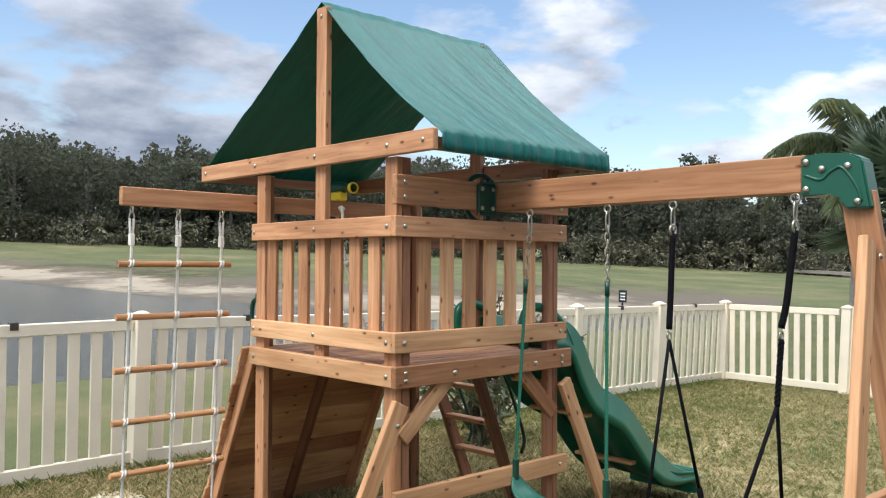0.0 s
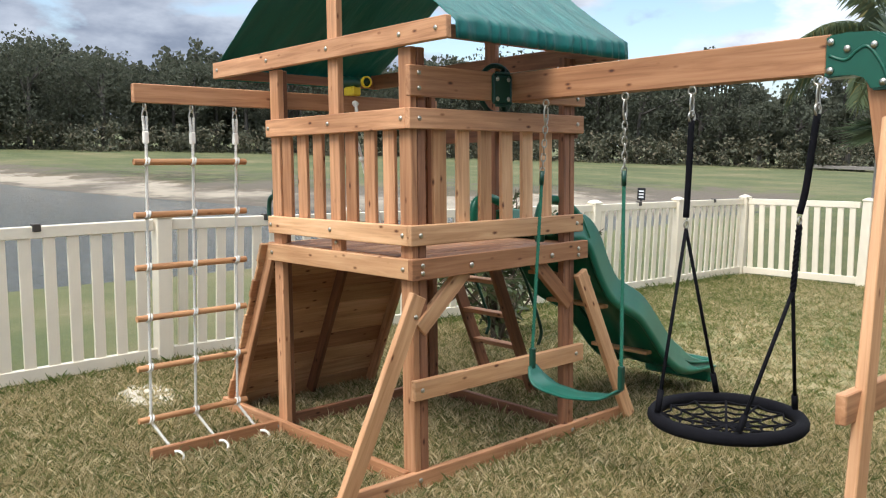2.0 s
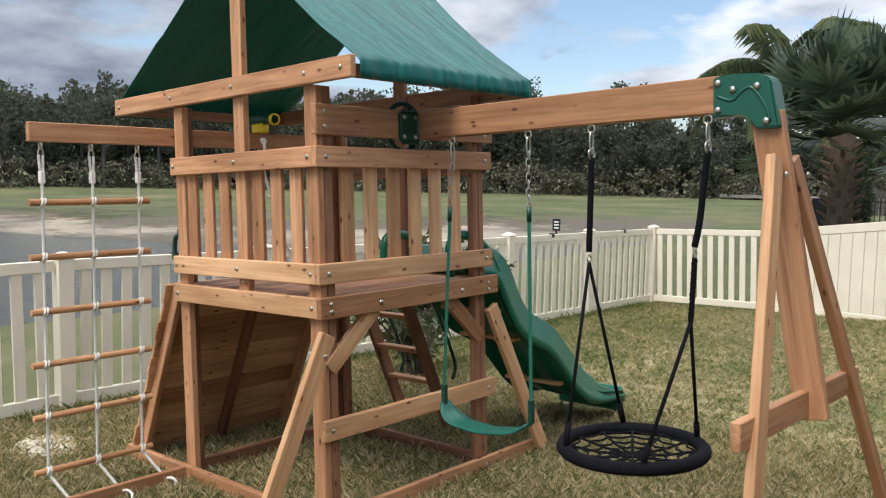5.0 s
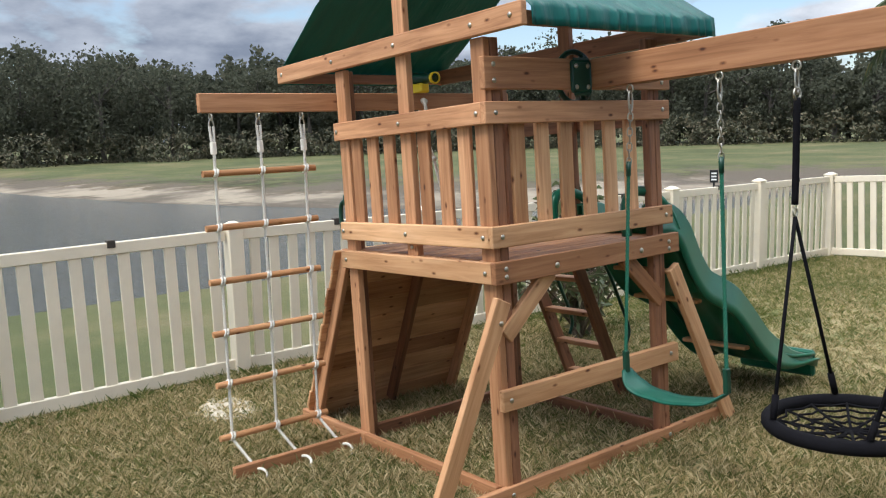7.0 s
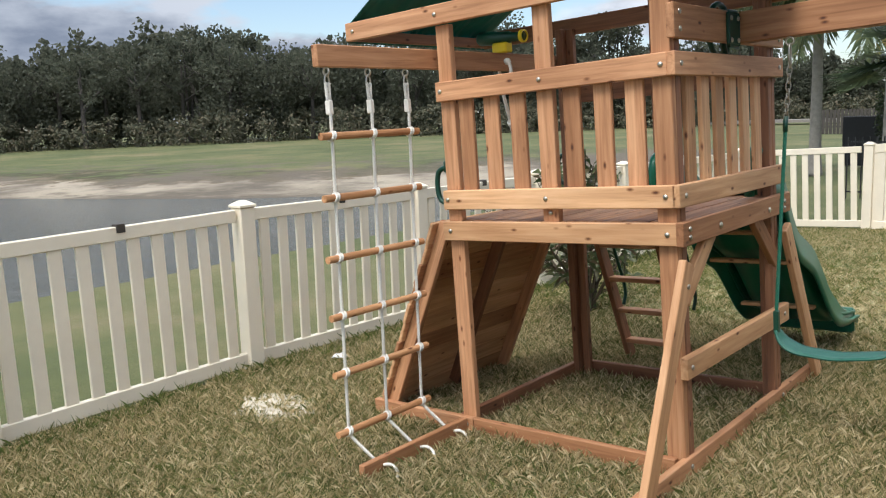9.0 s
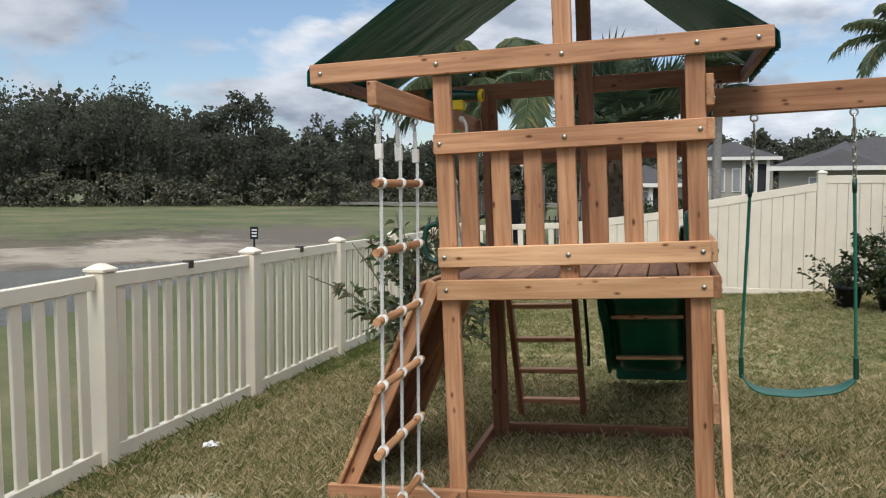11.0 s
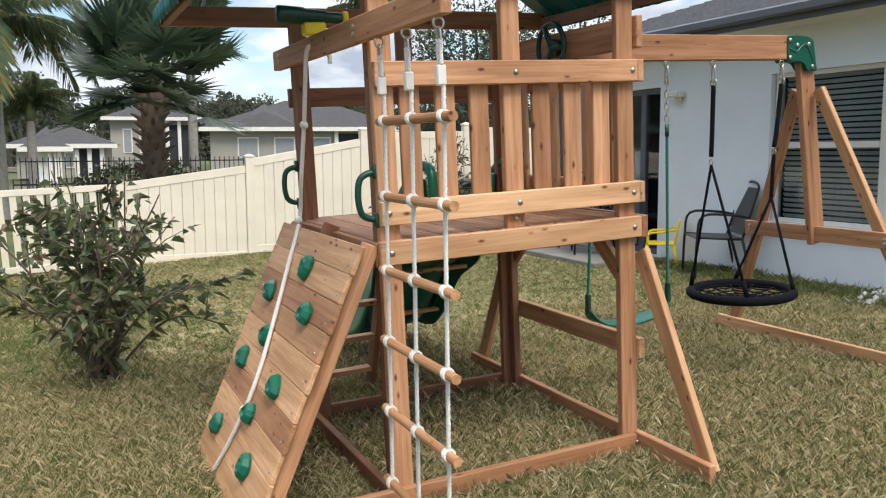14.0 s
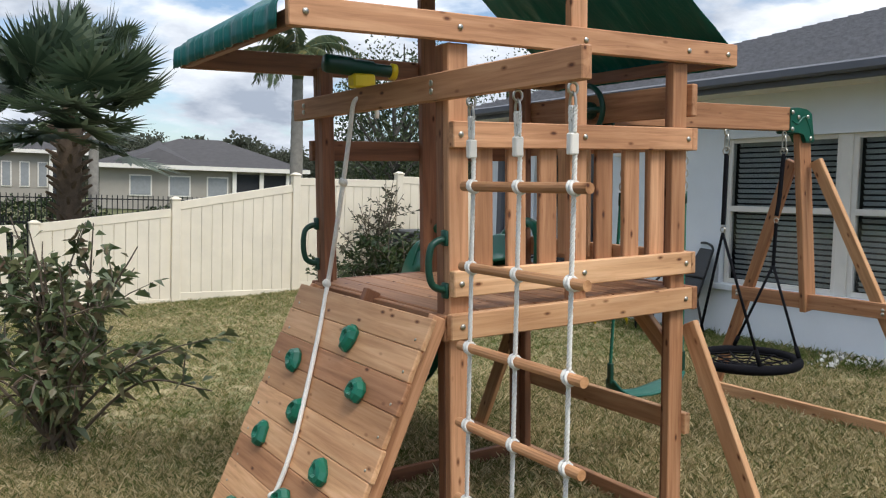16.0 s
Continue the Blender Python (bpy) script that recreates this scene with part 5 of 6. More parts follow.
def toy_chair(x, y, rz):
    z = HZ if y > 4.75 else float(ground_z(x, y))
    m = pose(x, y, z, 0, 0, rz)
    t = thing("toy_chair", x, y, z, rz, label="small yellow plastic garden chair", category="chair")
    part("seat", box(-0.17, 0.17, -0.15, 0.17, 0.24, 0.262, 0.01), YELLOW, t, "", m)
    for sx in (-1, 1):
        part("leg", tube([(sx * 0.15, 0.15, 0.24), (sx * 0.17, 0.18, 0.0)], 0.02, 7, taper=0.014), YELLOW, t, "", m, True)
        part("leg", tube([(sx * 0.15, -0.14, 0.24), (sx * 0.17, -0.18, 0.0)], 0.02, 7, taper=0.014), YELLOW, t, "", m, True)
        part("arm", tube(spline([(sx * 0.16, 0.15, 0.25), (sx * 0.175, 0.13, 0.37), (sx * 0.175, -0.02, 0.39), (sx * 0.165, -0.16, 0.42)], 4), 0.014, 7), YELLOW, t, "", m, True)
    bm = box(-0.17, 0.17, -0.011, 0.011, 0.0, 0.1, 0.006)
    add_box(bm, -0.16, 0.16, -0.011, 0.011, 0.14, 0.28, 0.006)
    for x0 in (-0.17, -0.03, 0.12):
        add_box(bm, x0, x0 + 0.05, -0.009, 0.009, 0.08, 0.16)
    part("backrest", bm, YELLOW, t, "", m @ pose(0, -0.15, 0.25, 12, 0, 0))
    return t


toy_chair(4.4, 4.4, 50)

# ---- plants ----


def shrub(name, x, y, height, spread, n_stems, leaves, leaf_len, leaf_mat, seed, **tags):
    """Stems fanned out from the root, twigs, and pointed leaves in sprays."""
    rng = np.random.default_rng(seed)
    z = float(ground_z(x, y))
    t = thing(name, x, y, z, 0, **tags)
    stems = bmesh.new()
    pos, dirs = [], []
    for k in range(n_stems):
        a = 2 * math.pi * (k + rng.uniform(-0.4, 0.4)) / n_stems
        lean = rng.uniform(0.1, 1.0)
        tip = Vector((x + math.cos(a) * spread * lean, y + math.sin(a) * spread * lean, z + height * rng.uniform(0.62, 1.0) * (1 - 0.28 * lean) * (0.5 if k % 3 == 0 else 1.0)))
        mid = Vector((x, y, z)).lerp(tip, 0.5) + Vector((0, 0, height * 0.1)) + Vector(rng.normal(0, 0.05, 3))
        line = spline([(x + rng.normal(0, 0.05), y + rng.normal(0, 0.05), z), mid, tip], 5)
        tube(line, 0.013, 5, taper=0.004, bm=stems)
        for j in range(4):
            b = line[3 + j + int(rng.integers(0, 3))]
            e = b + Vector((rng.normal(0, 0.16), rng.normal(0, 0.16), rng.uniform(0.03, 0.25)))
            tube([b, b.lerp(e, 0.5) + Vector((0, 0, 0.02)), e], 0.006, 4, taper=0.002, bm=stems)
            for q in range(leaves):
                f = rng.uniform(0.15, 1.05)
                pos.append(np.array(b.lerp(e, f)) + rng.normal(0, 0.012, 3))
                dirs.append(np.array(e - b) * 1.2 + rng.normal(0, 0.16, 3))
        for q in range(leaves):
            f = rng.uniform(0.1, 1.0)
            i = min(len(line) - 2, int(f * (len(line) - 1)))
            pos.append(np.array(line[i]) + rng.normal(0, 0.015, 3))
            dirs.append(np.array(line[i + 1] - line[i]) + rng.normal(0, 0.13, 3))
    tagged(part("stem", stems, TWIG, t), kind="stuff")
    pos, dirs = np.array(pos), np.array(dirs)
    v, f = blades(rng, pos, dirs, rng.uniform(0.6, 1.1, len(pos)) * leaf_len, leaf_len * 0.36, 0.35)
    ob = part("leaves", pydata(v, f), leaf_mat, t)
    tagged(ob, kind="stuff")
    return t


shrub("bush", -1.66, 2.95, 1.62, 1.0, 30, 12, 0.125, SHRUB, 3, label="bronze-green leafy bush growing in the lawn beside the fence", category="bush")
shrub("potted_shrub", 3.15, 7.4, 1.2, 0.75, 22, 16, 0.13, SHRUB_D, 4, label="dark green shrub with layered branches by the privacy fence", category="shrub")
shrub("potted_shrub", 2.72, 7.75, 0.8, 0.6, 12, 10, 0.1, SHRUB_D, 14, label="low dark green shrub in front of the privacy fence", category="shrub")
shrub("thin_shrub", 3.9, 9.2, 1.95, 0.8, 24, 12, 0.085, SCRUB, 8, label="thin twiggy shrub behind the air conditioner", category="shrub")
for x, y in ((3.15, 7.4), (2.72, 7.75)):
    z = float(ground_z(x, y))
    pot = thing("plant_pot", x, y, z, 0, label="black plastic nursery pot on the grass", category="plant pot", group="plant pots")
    part("pot", lathe([(0.13, 0.0), (0.17, 0.24), (0.19, 0.25), (0.19, 0.29), (0.17, 0.29), (0.16, 0.25)], 16), IRON, pot, "", pose(x, y, z), True)
    part("soil", lathe([(0.15, 0.23), (0.155, 0.252)], 14), SOIL, pot, "", pose(x, y, z))


def crown_leaves(rng, centre, radii, clumps, per, size):
    """Many small leaves in loose clumps with gaps between."""
    c = rng.normal(size=(clumps, 3))
    c /= np.linalg.norm(c, axis=1, keepdims=True)
    c = np.array(centre) + c * np.array(radii) * rng.uniform(0.35, 1.0, (clumps, 1)) ** 0.6
    o = rng.normal(size=(clumps * per, 3))
    o *= (rng.random((clumps * per, 1)) ** 0.4) / np.linalg.norm(o, axis=1, keepdims=True)
    p = np.repeat(c, per, 0) + o * np.array(radii) * 0.27
    d = rng.normal(size=p.shape) + np.array([0, 0, 0.15])
    return p, d, rng.uniform(0.6, 1.3, len(p)) * size


def tree(name, x, y, height, radius, trunk_h, seed, clumps, per, size, leaf_mat, **tags):
    rng = np.random.default_rng(seed)
    z = float(ground_z(x, y))
    t = thing(name, x, y, z, 0, **tags)
    bm = bmesh.new()
    tube(spline([(x, y, z - 0.1), (x + 0.1, y, z + trunk_h * 0.6), (x, y + 0.1, z + height * 0.8)], 4), 0.14, 8, taper=0.03, bm=bm)
    for k in range(9):
        a = rng.uniform(0, 6.28)
        b = Vector((x, y, z + trunk_h + (height - trunk_h) * 0.5 * rng.uniform(0, 1)))
        e = b + Vector((math.cos(a) * radius * 0.8, math.sin(a) * radius * 0.8, rng.uniform(0.2, 0.45) * height))
        tube([b, b.lerp(e, 0.5) + Vector((0, 0, 0.1)), e], 0.045, 5, taper=0.01, bm=bm)
    part("trunk", bm, BARK, t)
    p, d, s = crown_leaves(rng, (x, y, z + (height + trunk_h) / 2), (radius, radius, (height - trunk_h) / 2), clumps, per, size)
    v, f = blades(rng, p, d, s, s * 0.6, 0.1)
    tagged(part("crown", pydata(v, f), leaf_mat, t), kind="stuff")
    return t


tree("garden_tree", 6.3, 12.6, 4.6, 1.5, 0.9, 31, 110, 80, 0.08, SHRUB_D, label="dense dark green garden tree behind the privacy fence", category="tree")
tree("garden_tree", 5.4, 11.4, 4.5, 1.3, 0.8, 33, 80, 60, 0.075, SHRUB_D, label="airy young tree behind the privacy fence", category="tree")
tree("garden_tree", 8.6, 12.0, 5.0, 1.6, 1.2, 37, 60, 60, 0.075, SHRUB_D, label="dark garden tree beside the house roof", category="tree")


def queen_palm(x, y, trunk, seed, fronds=14, length=2.5, lean=0.0, **tags):
    """Smooth ringed trunk and arching feather fronds with drooping leaflets."""
    rng = np.random.default_rng(seed)
    z = float(ground_z(x, y))
    t = thing("palm_tree", x, y, z, 0, category="palm tree", group="queen palms", **tags)
    prof = []
    for k in range(40):
        h = trunk * k / 39
        prof.append((0.17 - 0.05 * k / 39 + (0.008 if k % 2 else 0) + (0.05 * max(0, 1 - k / 5)), h))
    part("trunk", lathe(prof, 12), PALM_BARK, t, "grey ringed trunk", pose(x, y, z), True)
    part("crownshaft", lathe([(0.13, 0), (0.16, 0.25), (0.12, 0.7), (0.05, 1.0)], 10), FROND, t, "", pose(x, y, z + trunk - 0.05), True)
    pos, dirs, ln = [], [], []
    ribs = bmesh.new()
    top = Vector((x, y, z + trunk + 0.5))
    for k in range(fronds):
        a = 2.4 * k + rng.uniform(-0.2, 0.2)
        el = math.radians(rng.uniform(0, 74))
        L = length * rng.uniform(0.8, 1.1)
        pts, p, e = [], top.copy(), el
        for i in range(15):
            pts.append(p.copy())
            p = p + Vector((math.cos(a) * math.cos(e), math.sin(a) * math.cos(e), math.sin(e))) * (L / 14)
            e -= math.radians(rng.uniform(4.5, 8.5))
        tube(pts, 0.022, 4, taper=0.004, bm=ribs)
        side = np.array((-math.sin(a), math.cos(a), 0))
        for i in range(2, 15):
            d = np.array(pts[i] - pts[i - 1])
            d /= np.linalg.norm(d)
            for s in (-1, 1):
                for q in range(6):
                    pos.append(np.array(pts[i - 1].lerp(pts[i], q / 6)))
                    dirs.append(side * s * rng.uniform(0.5, 1.0) + d * 0.45 + np.array((0, 0, -rng.uniform(0.05, 0.7))))
                    ln.append(length * 0.2 * rng.uniform(0.7, 1.15) * math.sin(math.pi * (0.12 + 0.85 * i / 15)) ** 0.6)
    tagged(part("rib", ribs, FROND, t), kind="stuff")
    pos, dirs, ln = np.array(pos), np.array(dirs), np.array(ln)
    v, f = blades(rng, pos, dirs, ln, 0.019, 0.45)
    tagged(part("frond", pydata(v, f), FROND, t), kind="stuff")
    return t


queen_palm(-5.31, 21.3, 4.5, 1, fronds=17, length=3.4, label="tall queen palm with grey trunk behind the back fence")
queen_palm(-3.0, 19.4, 4.3, 2, fronds=18, length=3.1, label="queen palm with yellowing lower fronds behind the back fence")
queen_palm(-2.4, 26.0, 2.7, 61, fronds=14, length=1.7, label="low drooping queen palm beyond the iron railing")
queen_palm(-3.3, 27.0, 2.6, 62, fronds=12, length=1.6, label="low drooping queen palm beyond the iron railing")
tree("cypress", -3.65, 22.6, 3.2, 0.42, 0.1, 63, 60, 60, 0.09, SHRUB_D, label="narrow dark cypress beyond the back fence", category="tree")
queen_palm(5.2, 15.7, 4.1, 5, fronds=13, length=1.6, label="slim queen palm with yellowing fronds behind the privacy fence")


def fan_palm(x, y, trunk, seed, fans=50, girth=1.0, booted=True, label=""):
    """Stout trunk clad in old leaf bases, and a round head of pleated fans."""
    rng = np.random.default_rng(seed)
    z = float(ground_z(x, y))
    t = thing("fan_palm", x, y, z, 0, label=label, category="palm tree", group="fan palms")
    part("trunk", lathe([(0.21 * girth, 0), (0.18 * girth, 0.5), (0.17 * girth, trunk), (0.08 * girth, trunk + 0.3)], 12), BOOTS if booted else PALM_BARK, t, "", pose(x, y, z), True)
    bb = bmesh.new()
    for k in range(int(trunk * 34) if booted else 26):
        a, h = 2.4 * k, trunk * (k + 1) / (trunk * 34 + 1) if booted else trunk - 0.02 * k
        d = Vector((math.cos(a), math.sin(a), 0.55))
        p = Vector((x, y, z + h)) + Vector((d.x, d.y, 0)) * 0.14 * girth
        tube([p, p + d * 0.11, p + d * 0.18], 0.045 * girth, 5, taper=0.018, bm=bb)
    tagged(part("leaf_base", bb, BOOTS, t, "criss-cross old leaf bases"), kind="stuff")
    top = np.array((x, y, z + trunk + 0.2))
    stems = bmesh.new()
    vs, fs, nv = [], [], 0
    for k in range(fans):
        a, el = 2.4 * k, math.radians(-30 + 114 * ((k * 0.7549) % 1.0))
        d = np.array((math.cos(a) * math.cos(el), math.sin(a) * math.cos(el), math.sin(el)))
        L = rng.uniform(0.75, 1.1)
        hub = top + d * L + np.array((0, 0, -0.08))
        tube([top, top + d * L * 0.5 + np.array((0, 0, 0.03)), hub], 0.018, 4, taper=0.009, bm=stems)
        s = np.array((-math.sin(a), math.cos(a), 0))
        u = np.cross(s, d)
        R = rng.uniform(0.72, 0.98)
        dip, tw = rng.uniform(0.05, 0.4), rng.uniform(-0.35, 0.35)
        d, u = d * math.cos(dip) - u * math.sin(dip), u * math.cos(dip) + d * math.sin(dip)
        s, u = s * math.cos(tw) + u * math.sin(tw), u * math.cos(tw) - s * math.sin(tw)
        seg = 24
        for q in range(seg):
            th = math.radians(-118 + 236 * q / (seg - 1))
            g = math.cos(th) * d + math.sin(th) * s
            w = np.cross(g, u) * 0.042
            r = R * (1 - 0.25 * abs(th) / 2.1) * rng.uniform(0.9, 1.08)
            droop = np.array((0, 0, -0.07 * r * rng.uniform(0.3, 1.8)))
            m1 = hub + g * r * 0.55 + u * 0.05
            vs += [hub, m1 + w, m1 - w, hub + g * r + droop]
            fs += [(nv, nv + 1, nv + 2), (nv + 1, nv + 3, nv + 2)]
            nv += 4
    tagged(part("stalk", stems, FROND, t), kind="stuff")
    tagged(part("frond", (([tuple(p) for p in vs]), [], fs), FAN, t, "dark green pleated fans"), kind="stuff")
    return t


fan_palm(-0.42, 10.75, 2.55, 7, label="stout fan palm with boot-clad trunk behind the fence")
fan_palm(1.85, 21.8, 4.85, 9, 26, 0.75, False, "tall fan palm with smooth grey trunk behind the fence")

# ---- beyond the fences ----


def far_house(x, y, w, d, h, rise, wall_mat, seed, rz=0.0, label=""):
    """A neighbour's bungalow: walls, openings, porch, hip roof with a ridge."""
    z = float(ground_z(x, y))
    m = pose(x, y, z, 0, 0, rz)
    t = thing("neighbour_house", x, y, z, rz, label=label, category="house", group="neighbouring houses")
    part("wall", box(-w / 2, w / 2, -d / 2, d / 2, 0, h), wall_mat, t, "", m)
    o = 0.6
    a = [(-w / 2 - o, -d / 2 - o), (w / 2 + o, -d / 2 - o), (w / 2 + o, d / 2 + o), (-w / 2 - o, d / 2 + o)]
    inset = min(d, w) / 2 + o
    v = [(px, py, h) for px, py in a] + [(-w / 2 - o + inset, 0, h + rise), (w / 2 + o - inset, 0, h + rise)]
    part("roof", (v, [], [(0, 1, 5, 4), (1, 2, 5), (2, 3, 4, 5), (3, 0, 4)]), FAR_ROOF, t, "dark shingle hip roof", m)
    v2 = [(-w * 0.22 - w * 0.2, -d / 2 - o, h + 0.02), (-w * 0.22 + w * 0.2, -d / 2 - o, h + 0.02), (-w * 0.22, -d / 2 - o + 1.4, h + rise * 0.55), (-w * 0.22, 0, h + rise * 0.9)]
    part("gable", (v2, [], [(0, 1, 2), (1, 3, 2), (3, 0, 2)]), FAR_ROOF, t, "", m)
    part("fascia", box(-w / 2 - o, w / 2 + o, -d / 2 - o - 0.03, -d / 2 - o + 0.02, h - 0.22, h + 0.03), TRIM, t, "pale fascia", m)
    for k in range(3):
        wx = -w * 0.36 + w * 0.19 * k
        win = part("window", box(wx, wx + w * 0.11, -d / 2 - 0.06, -d / 2 + 0.02, h * 0.3, h * 0.78), TRIM, t, "", m)
        part("pane", box(wx + 0.08, wx + w * 0.11 - 0.08, -d / 2 - 0.08, -d / 2 - 0.062, h * 0.3 + 0.08, h * 0.78 - 0.08), ACPALE, win, "", m)
    part("porch", box(w * 0.16, w * 0.44, -d / 2 - 0.04, -d / 2 + 0.02, 0.1, h * 0.86), UNLIT_INSIDE, t, "dark screened porch", m)
    for k in range(3):
        px = w * 0.16 + w * 0.14 * k
        part("pillar", box(px - 0.12, px + 0.12, -d / 2 - 0.3, -d / 2 - 0.06, 0, h), TRIM, t, "", m)
    return t


far_house(13.6, 52.0, 11.5, 9, 2.6, 1.9, STUCCO_TAN, 1, -14, "tan neighbouring bungalow with dark hip roof")
far_house(-0.9, 55.0, 5, 6, 2.0, 1.3, STUCCO_TAN, 2, -6, "tan bungalow with brown roof farther along the bank")
far_house(5.4, 66.0, 6, 7, 3.7, 1.4, STUCCO_TAN, 6, -4, "tall tan house with dark hip roof behind the palms")
far_house(-2.1, 46.0, 1.4, 2.2, 1.9, 0.6, PAPER, 4, 0, "small white garden shed with grey roof")


def iron_fence(x0, x1, y, h):
    z = float(ground_z((x0 + x1) / 2, y))
    t = thing("iron_fence", x0, y, z, 0, label="black iron railing fence of the neighbouring garden", category="fence")
    for zz in (0.12, h - 0.12):
        part("rail", box(x0, x1, y - 0.015, y + 0.015, z + zz, z + zz + 0.03), IRON, t)
    n = int((x1 - x0) / 0.13)
    me = finish(box(-0.011, 0.011, -0.011, 0.011, 0, h), "bar", IRON)
    for k in range(n):
        part("bar", me, None, t, "", pose(x0 + k * 0.13, y, z))
    return t


iron_fence(-2.6, 8.0, 20.5, 1.35)
iron_fence(-2.55, -0.4, 14.2, 1.2)


def hedge(x0, x1, y, h, seed, label):
    """Clipped dark hedge of small leaves on short stems."""
    rng = np.random.default_rng(seed)
    z = float(ground_z((x0 + x1) / 2, y))
    t = thing("hedge", (x0 + x1) / 2, y, z, 0, label=label, category="hedge", group="garden hedges")
    stems = bmesh.new()
    x = x0
    while x < x1:
        tube([(x, y, z - 0.1), (x + rng.normal(0, 0.1), y, z + h * 0.7)], 0.03, 5, taper=0.01, bm=stems)
        x += 0.5
    tagged(part("stem", stems, TWIG, t), kind="stuff")
    p, d, s = crown_leaves(rng, ((x0 + x1) / 2, y, z + h * 0.5), ((x1 - x0) / 2, 0.5, h * 0.5), 90, 34, 0.13)
    v, f = blades(rng, p, d, s, s * 0.55, 0.1)
    tagged(part("leaves", pydata(v, f), SHRUB_D, t), kind="stuff")
    return t


hedge(-1.2, 2.6, 21.6, 1.3, 51, "dark clipped hedge behind the iron railing")
hedge(3.0, 6.2, 22.4, 1.0, 52, "low dark hedge behind the iron railing")
solid("hedge_screen", box(-5.35, -4.3, 24.0, 24.3, -0.2, 1.28, 0.02), IRON, label="black screen fence in the distance", category="fence")


def paling(x0, x1, y, h):
    z = float(ground_z(x0, y))
    t = thing("paling_fence", x0, y, z, 0, label="weathered grey paling fence across the far grass", category="fence")
    me = finish(box(-0.09, 0.09, -0.015, 0.015, 0, h), "paling", BARK)
    n = int((x1 - x0) / 0.22)
    for k in range(n):
        part("paling", me, None, t, "", pose(x0 + k * 0.22, y, z))
    part("rail", box(x0 - 0.1, x1 - 0.1, y + 0.016, y + 0.05, z + 0.4, z + 0.5), BARK, t)
    return t


paling(-14.4, -8.6, 52.0, 1.5)


def sign_post(x, y, h):
    z = float(ground_z(x, y))
    t = thing("sign_post", x, y, z, 0, label="small black notice on a post at the pond's edge", category="sign")
    part("post", tube([(x, y, z - 0.1), (x, y, z + h)], 0.035, 6), IRON, t)
    part("notice", box(-0.13, 0.13, -0.012, 0.012, 0, 0.4, 0.005), IRON, t, "", pose(x, y, z + h, 0, 0, 30))
    for k in range(3):
        part("writing", box(-0.08, 0.08, -0.016, -0.0135, 0, 0.05), PAPER, t, "pale unreadable lines", pose(x, y, z + h + 0.07 + 0.1 * k, 0, 0, 30))
    return t


sign_post(-12.6, 20.9, 0.9)


def lamp_pole(x, y, h):
    z = float(ground_z(x, y))
    t = thing("street_lamp", x, y, z, 0, label="thin grey street lamp by the far road", category="street lamp")
    part("pole", tube([(x, y, z), (x, y, z + h)], 0.07, 6, taper=0.05), ACPALE, t)
    part("head", lathe([(0.08, 0), (0.2, 0.1), (0.2, 0.4), (0.05, 0.5)], 8), PAPER, t, "", pose(x, y, z + h))
    return t


for x, y, h in ((-13.5, 64.0, 3.2), (-11.2, 66.0, 3.6), (-9.8, 60.0, 2.6)):
    lamp_pole(x, y, h)
solid("road", box(-30, 4, 72.0, 75.0, 0.2, 0.45), CONCRETE, kind="structure", label="pale road across the far grass", category="road")


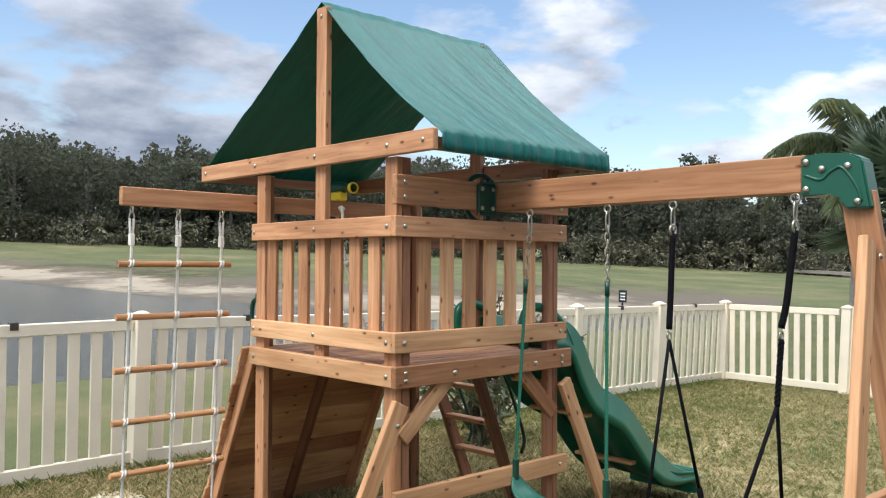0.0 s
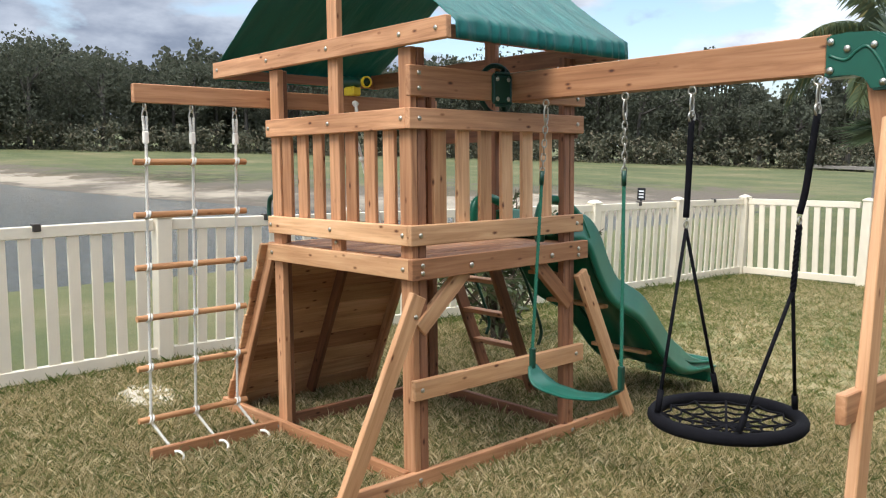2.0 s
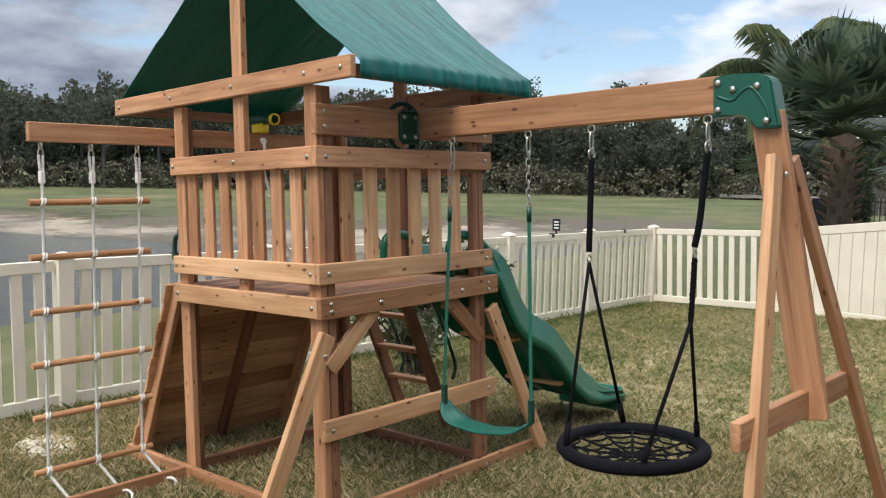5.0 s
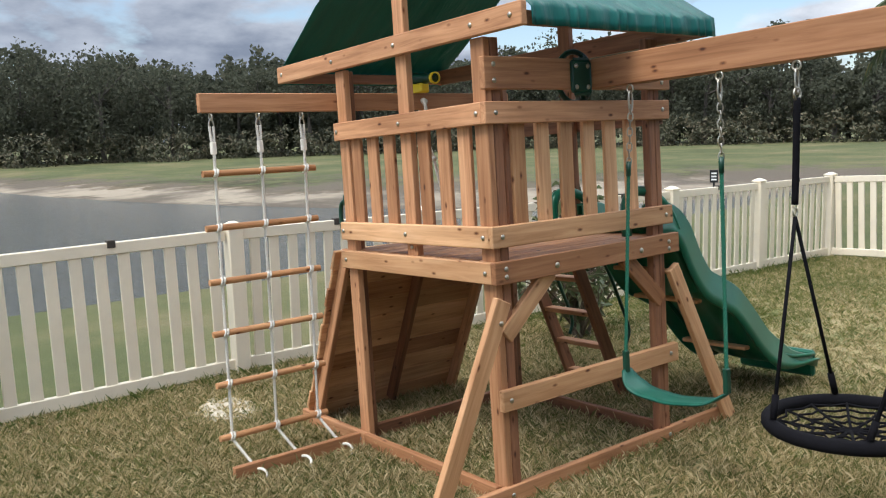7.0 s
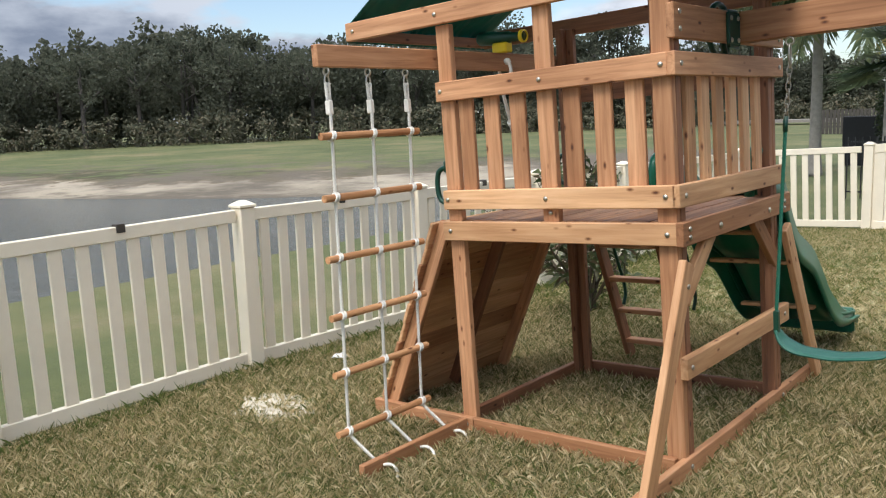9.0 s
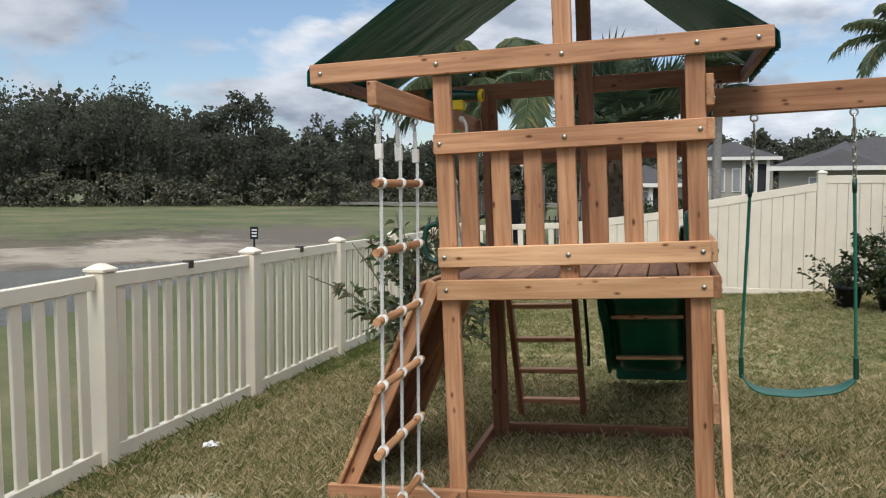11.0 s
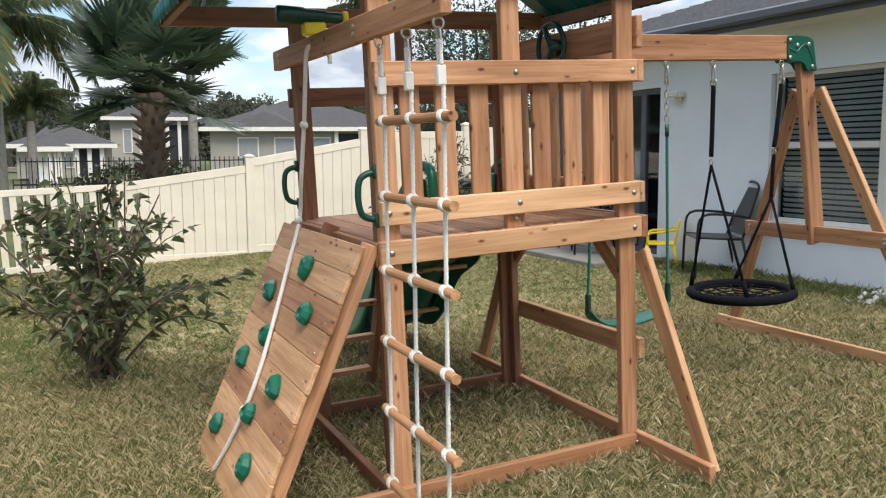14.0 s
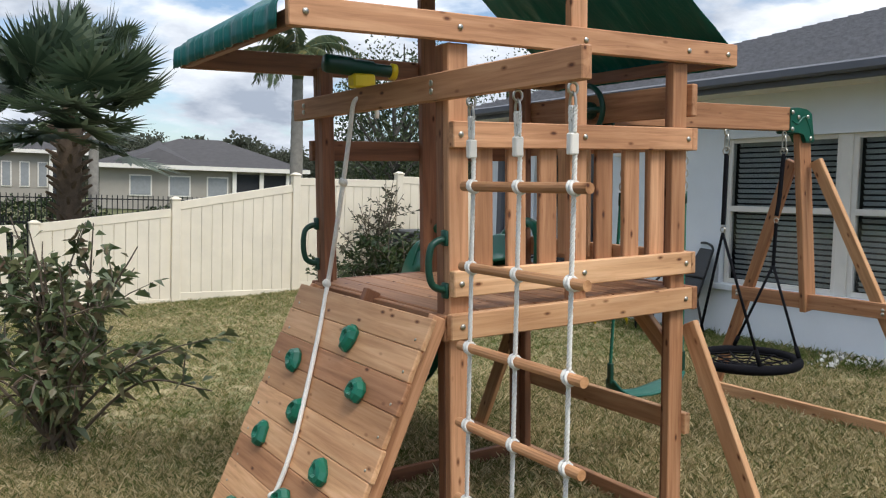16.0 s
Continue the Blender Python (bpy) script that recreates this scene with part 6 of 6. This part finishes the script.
def woods():
    """The wooded far bank: crowns of many small leaf clumps, trunks and scrub."""
    rng = np.random.default_rng(21)
    pts, dirs, sizes = [], [], []
    sp, sdir, ss = [], [], []
    trunks = bmesh.new()
    heights = [(110, 9.4), (88, 10.0), (75, 10.9), (65, 10.8), (58, 10.6), (52, 10.1), (46, 11.0), (40, 12.0), (35, 10.2), (31, 8.8), (26, 8.0), (20, 7.0), (12, 6.2), (0, 6.2), (-15, 6.0), (-40, 6.0)]
    ang = np.array([a for a, _ in heights][::-1], float)
    hts = np.array([h for _, h in heights][::-1])
    yaw = -40.0
    while yaw < 110:
        for row in range(2):
            d = 84 + row * 10 + rng.uniform(-4, 4) + (14 if yaw < 20 else 0)
            a = math.radians(yaw + rng.uniform(-1, 1))
            x, y = -d * math.sin(a), d * math.cos(a)
            h = float(np.interp(yaw, ang, hts)) * rng.uniform(0.72, 1.08) * d / 85
            z = float(ground_z(x, y))
            r = h * rng.uniform(0.3, 0.42)
            airy = rng.random() < 0.2
            p, q, s = crown_leaves(rng, (x, y, z + h * (0.72 if airy else 0.56)), (r, r, h * (0.28 if airy else 0.44)), 44 if airy else 84, 30, 0.34 if row == 0 else 0.75)
            pts.append(p), dirs.append(q), sizes.append(s)
            tube([(x, y, z), (x + rng.normal(0, 0.3), y, z + h * 0.75)], 0.28, 5, taper=0.08, bm=trunks)
            for _ in range(4):
                b = Vector((x, y, z + h * rng.uniform(0.35, 0.6)))
                tube([b, b + Vector((rng.normal(0, r * 0.6), rng.normal(0, r * 0.6), h * 0.3))], 0.12, 4, taper=0.03, bm=trunks)
        d = 80 + rng.uniform(-2.5, 2) + (13 if yaw < 20 else 0)
        a = math.radians(yaw)
        x, y = -d * math.sin(a), d * math.cos(a)
        p, q, s = crown_leaves(rng, (x, y, float(ground_z(x, y)) + 1.1), (2.6, 2.6, rng.uniform(1.4, 2.3)), 36, 20, 0.4)
        sp.append(p), sdir.append(q), ss.append(s)
        a = math.radians(yaw + 1)
        p, q, s = crown_leaves(rng, (-(d + 11) * math.sin(a), (d + 11) * math.cos(a), 2.6), (3.4, 3.4, 2.7), 44, 26, 0.42)
        pts.append(p), dirs.append(q), sizes.append(s)
        yaw += 2.1
    # one tall airy tree above the rest, and a few pines
    for yaw, h in ((29.5, 11.5), (28.6, 12.0), (24, 9.5), (56, 11.5), (58, 12.0), (47.5, 10.5), (21, 9.5), (3, 9.5)):
        d = 86
        a = math.radians(yaw)
        x, y = -d * math.sin(a), d * math.cos(a)
        p, q, s = crown_leaves(rng, (x, y, h * 0.82), (2.3, 2.3, h * 0.18), 34, 22, 0.4)
        pts.append(p), dirs.append(q), sizes.append(s)
        for _ in range(3):
            tube([(x + rng.normal(0, 0.8), y, 0), (x + rng.normal(0, 1.0), y, h * 0.85)], 0.2, 5, taper=0.06, bm=trunks)
    v, f = blades(rng, np.concatenate(pts), np.concatenate(dirs), np.concatenate(sizes), np.concatenate(sizes) * 0.75, 0.1)
    solid("woods", pydata(v, f), WOODS, kind="stuff", label="dark mixed woods along the far bank", category="woods")
    v, f = blades(rng, np.concatenate(sp), np.concatenate(sdir), np.concatenate(ss), np.concatenate(ss) * 0.5, 0.1)
    solid("scrub", pydata(v, f), SCRUB, kind="stuff", label="brown-green scrub at the foot of the woods", category="scrub")
    solid("trunks", trunks, BARK, kind="stuff", label="grey trunks and limbs of the far woods", category="tree trunks")


woods()

# ---- lawn blades and small litter ----


def grass(name, tufts, per, x0, x1, y0, y1, hmin, hmax, mat, seed, keep=None, label=""):
    """Tufts of a few blades each, splayed from one root."""
    rng = np.random.default_rng(seed)
    x, y = rng.uniform(x0, x1, tufts), rng.uniform(y0, y1, tufts)
    if keep is not None:
        k = keep(x, y, rng)
        x, y = x[k], y[k]
    size = np.repeat(rng.uniform(hmin, hmax, len(x)), per)
    x, y = np.repeat(x, per) + rng.normal(0, 0.014, len(x) * per), np.repeat(y, per) + rng.normal(0, 0.014, len(y) * per)
    p = np.stack([x, y, ground_z(x, y) - 0.004], 1)
    d = np.stack([rng.normal(0, 0.8, len(x)), rng.normal(0, 0.8, len(x)), np.full(len(x), 1.5)], 1)
    h = size * rng.uniform(0.5, 1.2, len(x))
    v, f = blades(rng, p, d, h, 0.0017 + 0.013 * h, 0.22)
    return solid(name, pydata(v, f), mat, kind="stuff", label=label, category="grass")


def lushness(x, y):
    return 0.5 + 0.5 * np.sin(x * 1.1 + 1.3 * np.sin(y * 0.7)) * np.sin(y * 0.9 + np.sin(x * 1.7 + 2))


def outside(x, y):
    return ~((x > HX - 1.0) & (y > 4.75) & (y < 7.25))


X0, X1 = FX + 0.05, HX - 0.02
grass("dry_grass", 60000, 9, X0, X1, -5.0, 9.55, 0.025, 0.075, GRASS, 1, lambda x, y, r: outside(x, y) & (r.random(len(x)) > 0.5 * lushness(x, y)), "short dry tan lawn grass")
grass("dry_grass", 58000, 9, X0, 4.0, -3.0, 3.3, 0.04, 0.11, GRASS, 2, lambda x, y, r: (r.random(len(x)) > 0.5 * lushness(x, y)) & (r.random(len(x)) < np.minimum(np.minimum(4.0 - x, y + 3.0), 3.3 - y) / 1.4), "short dry tan lawn grass")
grass("green_grass", 60000, 7, X0, X1, -5.0, 9.55, 0.025, 0.08, GRASS_GREEN, 3, lambda x, y, r: outside(x, y) & (r.random(len(x)) < 0.3 + 0.7 * lushness(x, y) * (0.5 + 0.5 * (x < -0.6)) + 0.35 * (x < -1.3)), "short green lawn grass")
grass("fence_grass", 900, 6, X0, X0 + 0.25, -5.0, 9.2, 0.06, 0.16, GRASS_GREEN, 4, None, "longer grass along the fence foot")
grass("wall_grass", 900, 6, X1 - 0.6, X1, -1.0, 4.2, 0.06, 0.15, GRASS_GREEN, 6, None, "longer grass along the house wall")


def sand_patch(x, y, r, seed):
    rng = np.random.default_rng(seed)
    bm = bmesh.new()
    rings = []
    z = float(ground_z(x, y))
    for f, h in ((1.0, -0.004), (0.75, 0.012), (0.45, 0.022), (0.15, 0.02)):
        rings.append([bm.verts.new((x + 1.35 * r * f * (0.75 + 0.6 * rng.random()) * math.cos(a), y + r * f * (0.75 + 0.6 * rng.random()) * math.sin(a), z + h + 0.012 * rng.random())) for a in [2 * math.pi * k / 22 for k in range(22)]])
    for a, b in zip(rings, rings[1:]):
        for k in range(22):
            bm.faces.new((a[k], a[(k + 1) % 22], b[(k + 1) % 22], b[k]))
    bm.faces.new(rings[-1])
    return solid("sand_patch", bm, SAND, True, label="small heap of pale sand on the lawn", category="sand")


sand_patch(-1.92, -0.25, 0.23, 3)
bm = bmesh.new()
bmesh.ops.create_grid(bm, x_segments=4, y_segments=3, size=0.05)
for v in bm.verts:
    v.co.z = 0.02 + 0.02 * noise.noise(v.co * 30)
scrap = solid("paper_scrap", bm, PAPER, m=pose(-2.41, 0.7, 0.03 - 0.113, 0, 0, 25), label="crumpled white scrap lying in the grass", category="litter")
s = scrap.modifiers.new("thickness", "SOLIDIFY")
s.thickness = 0.004
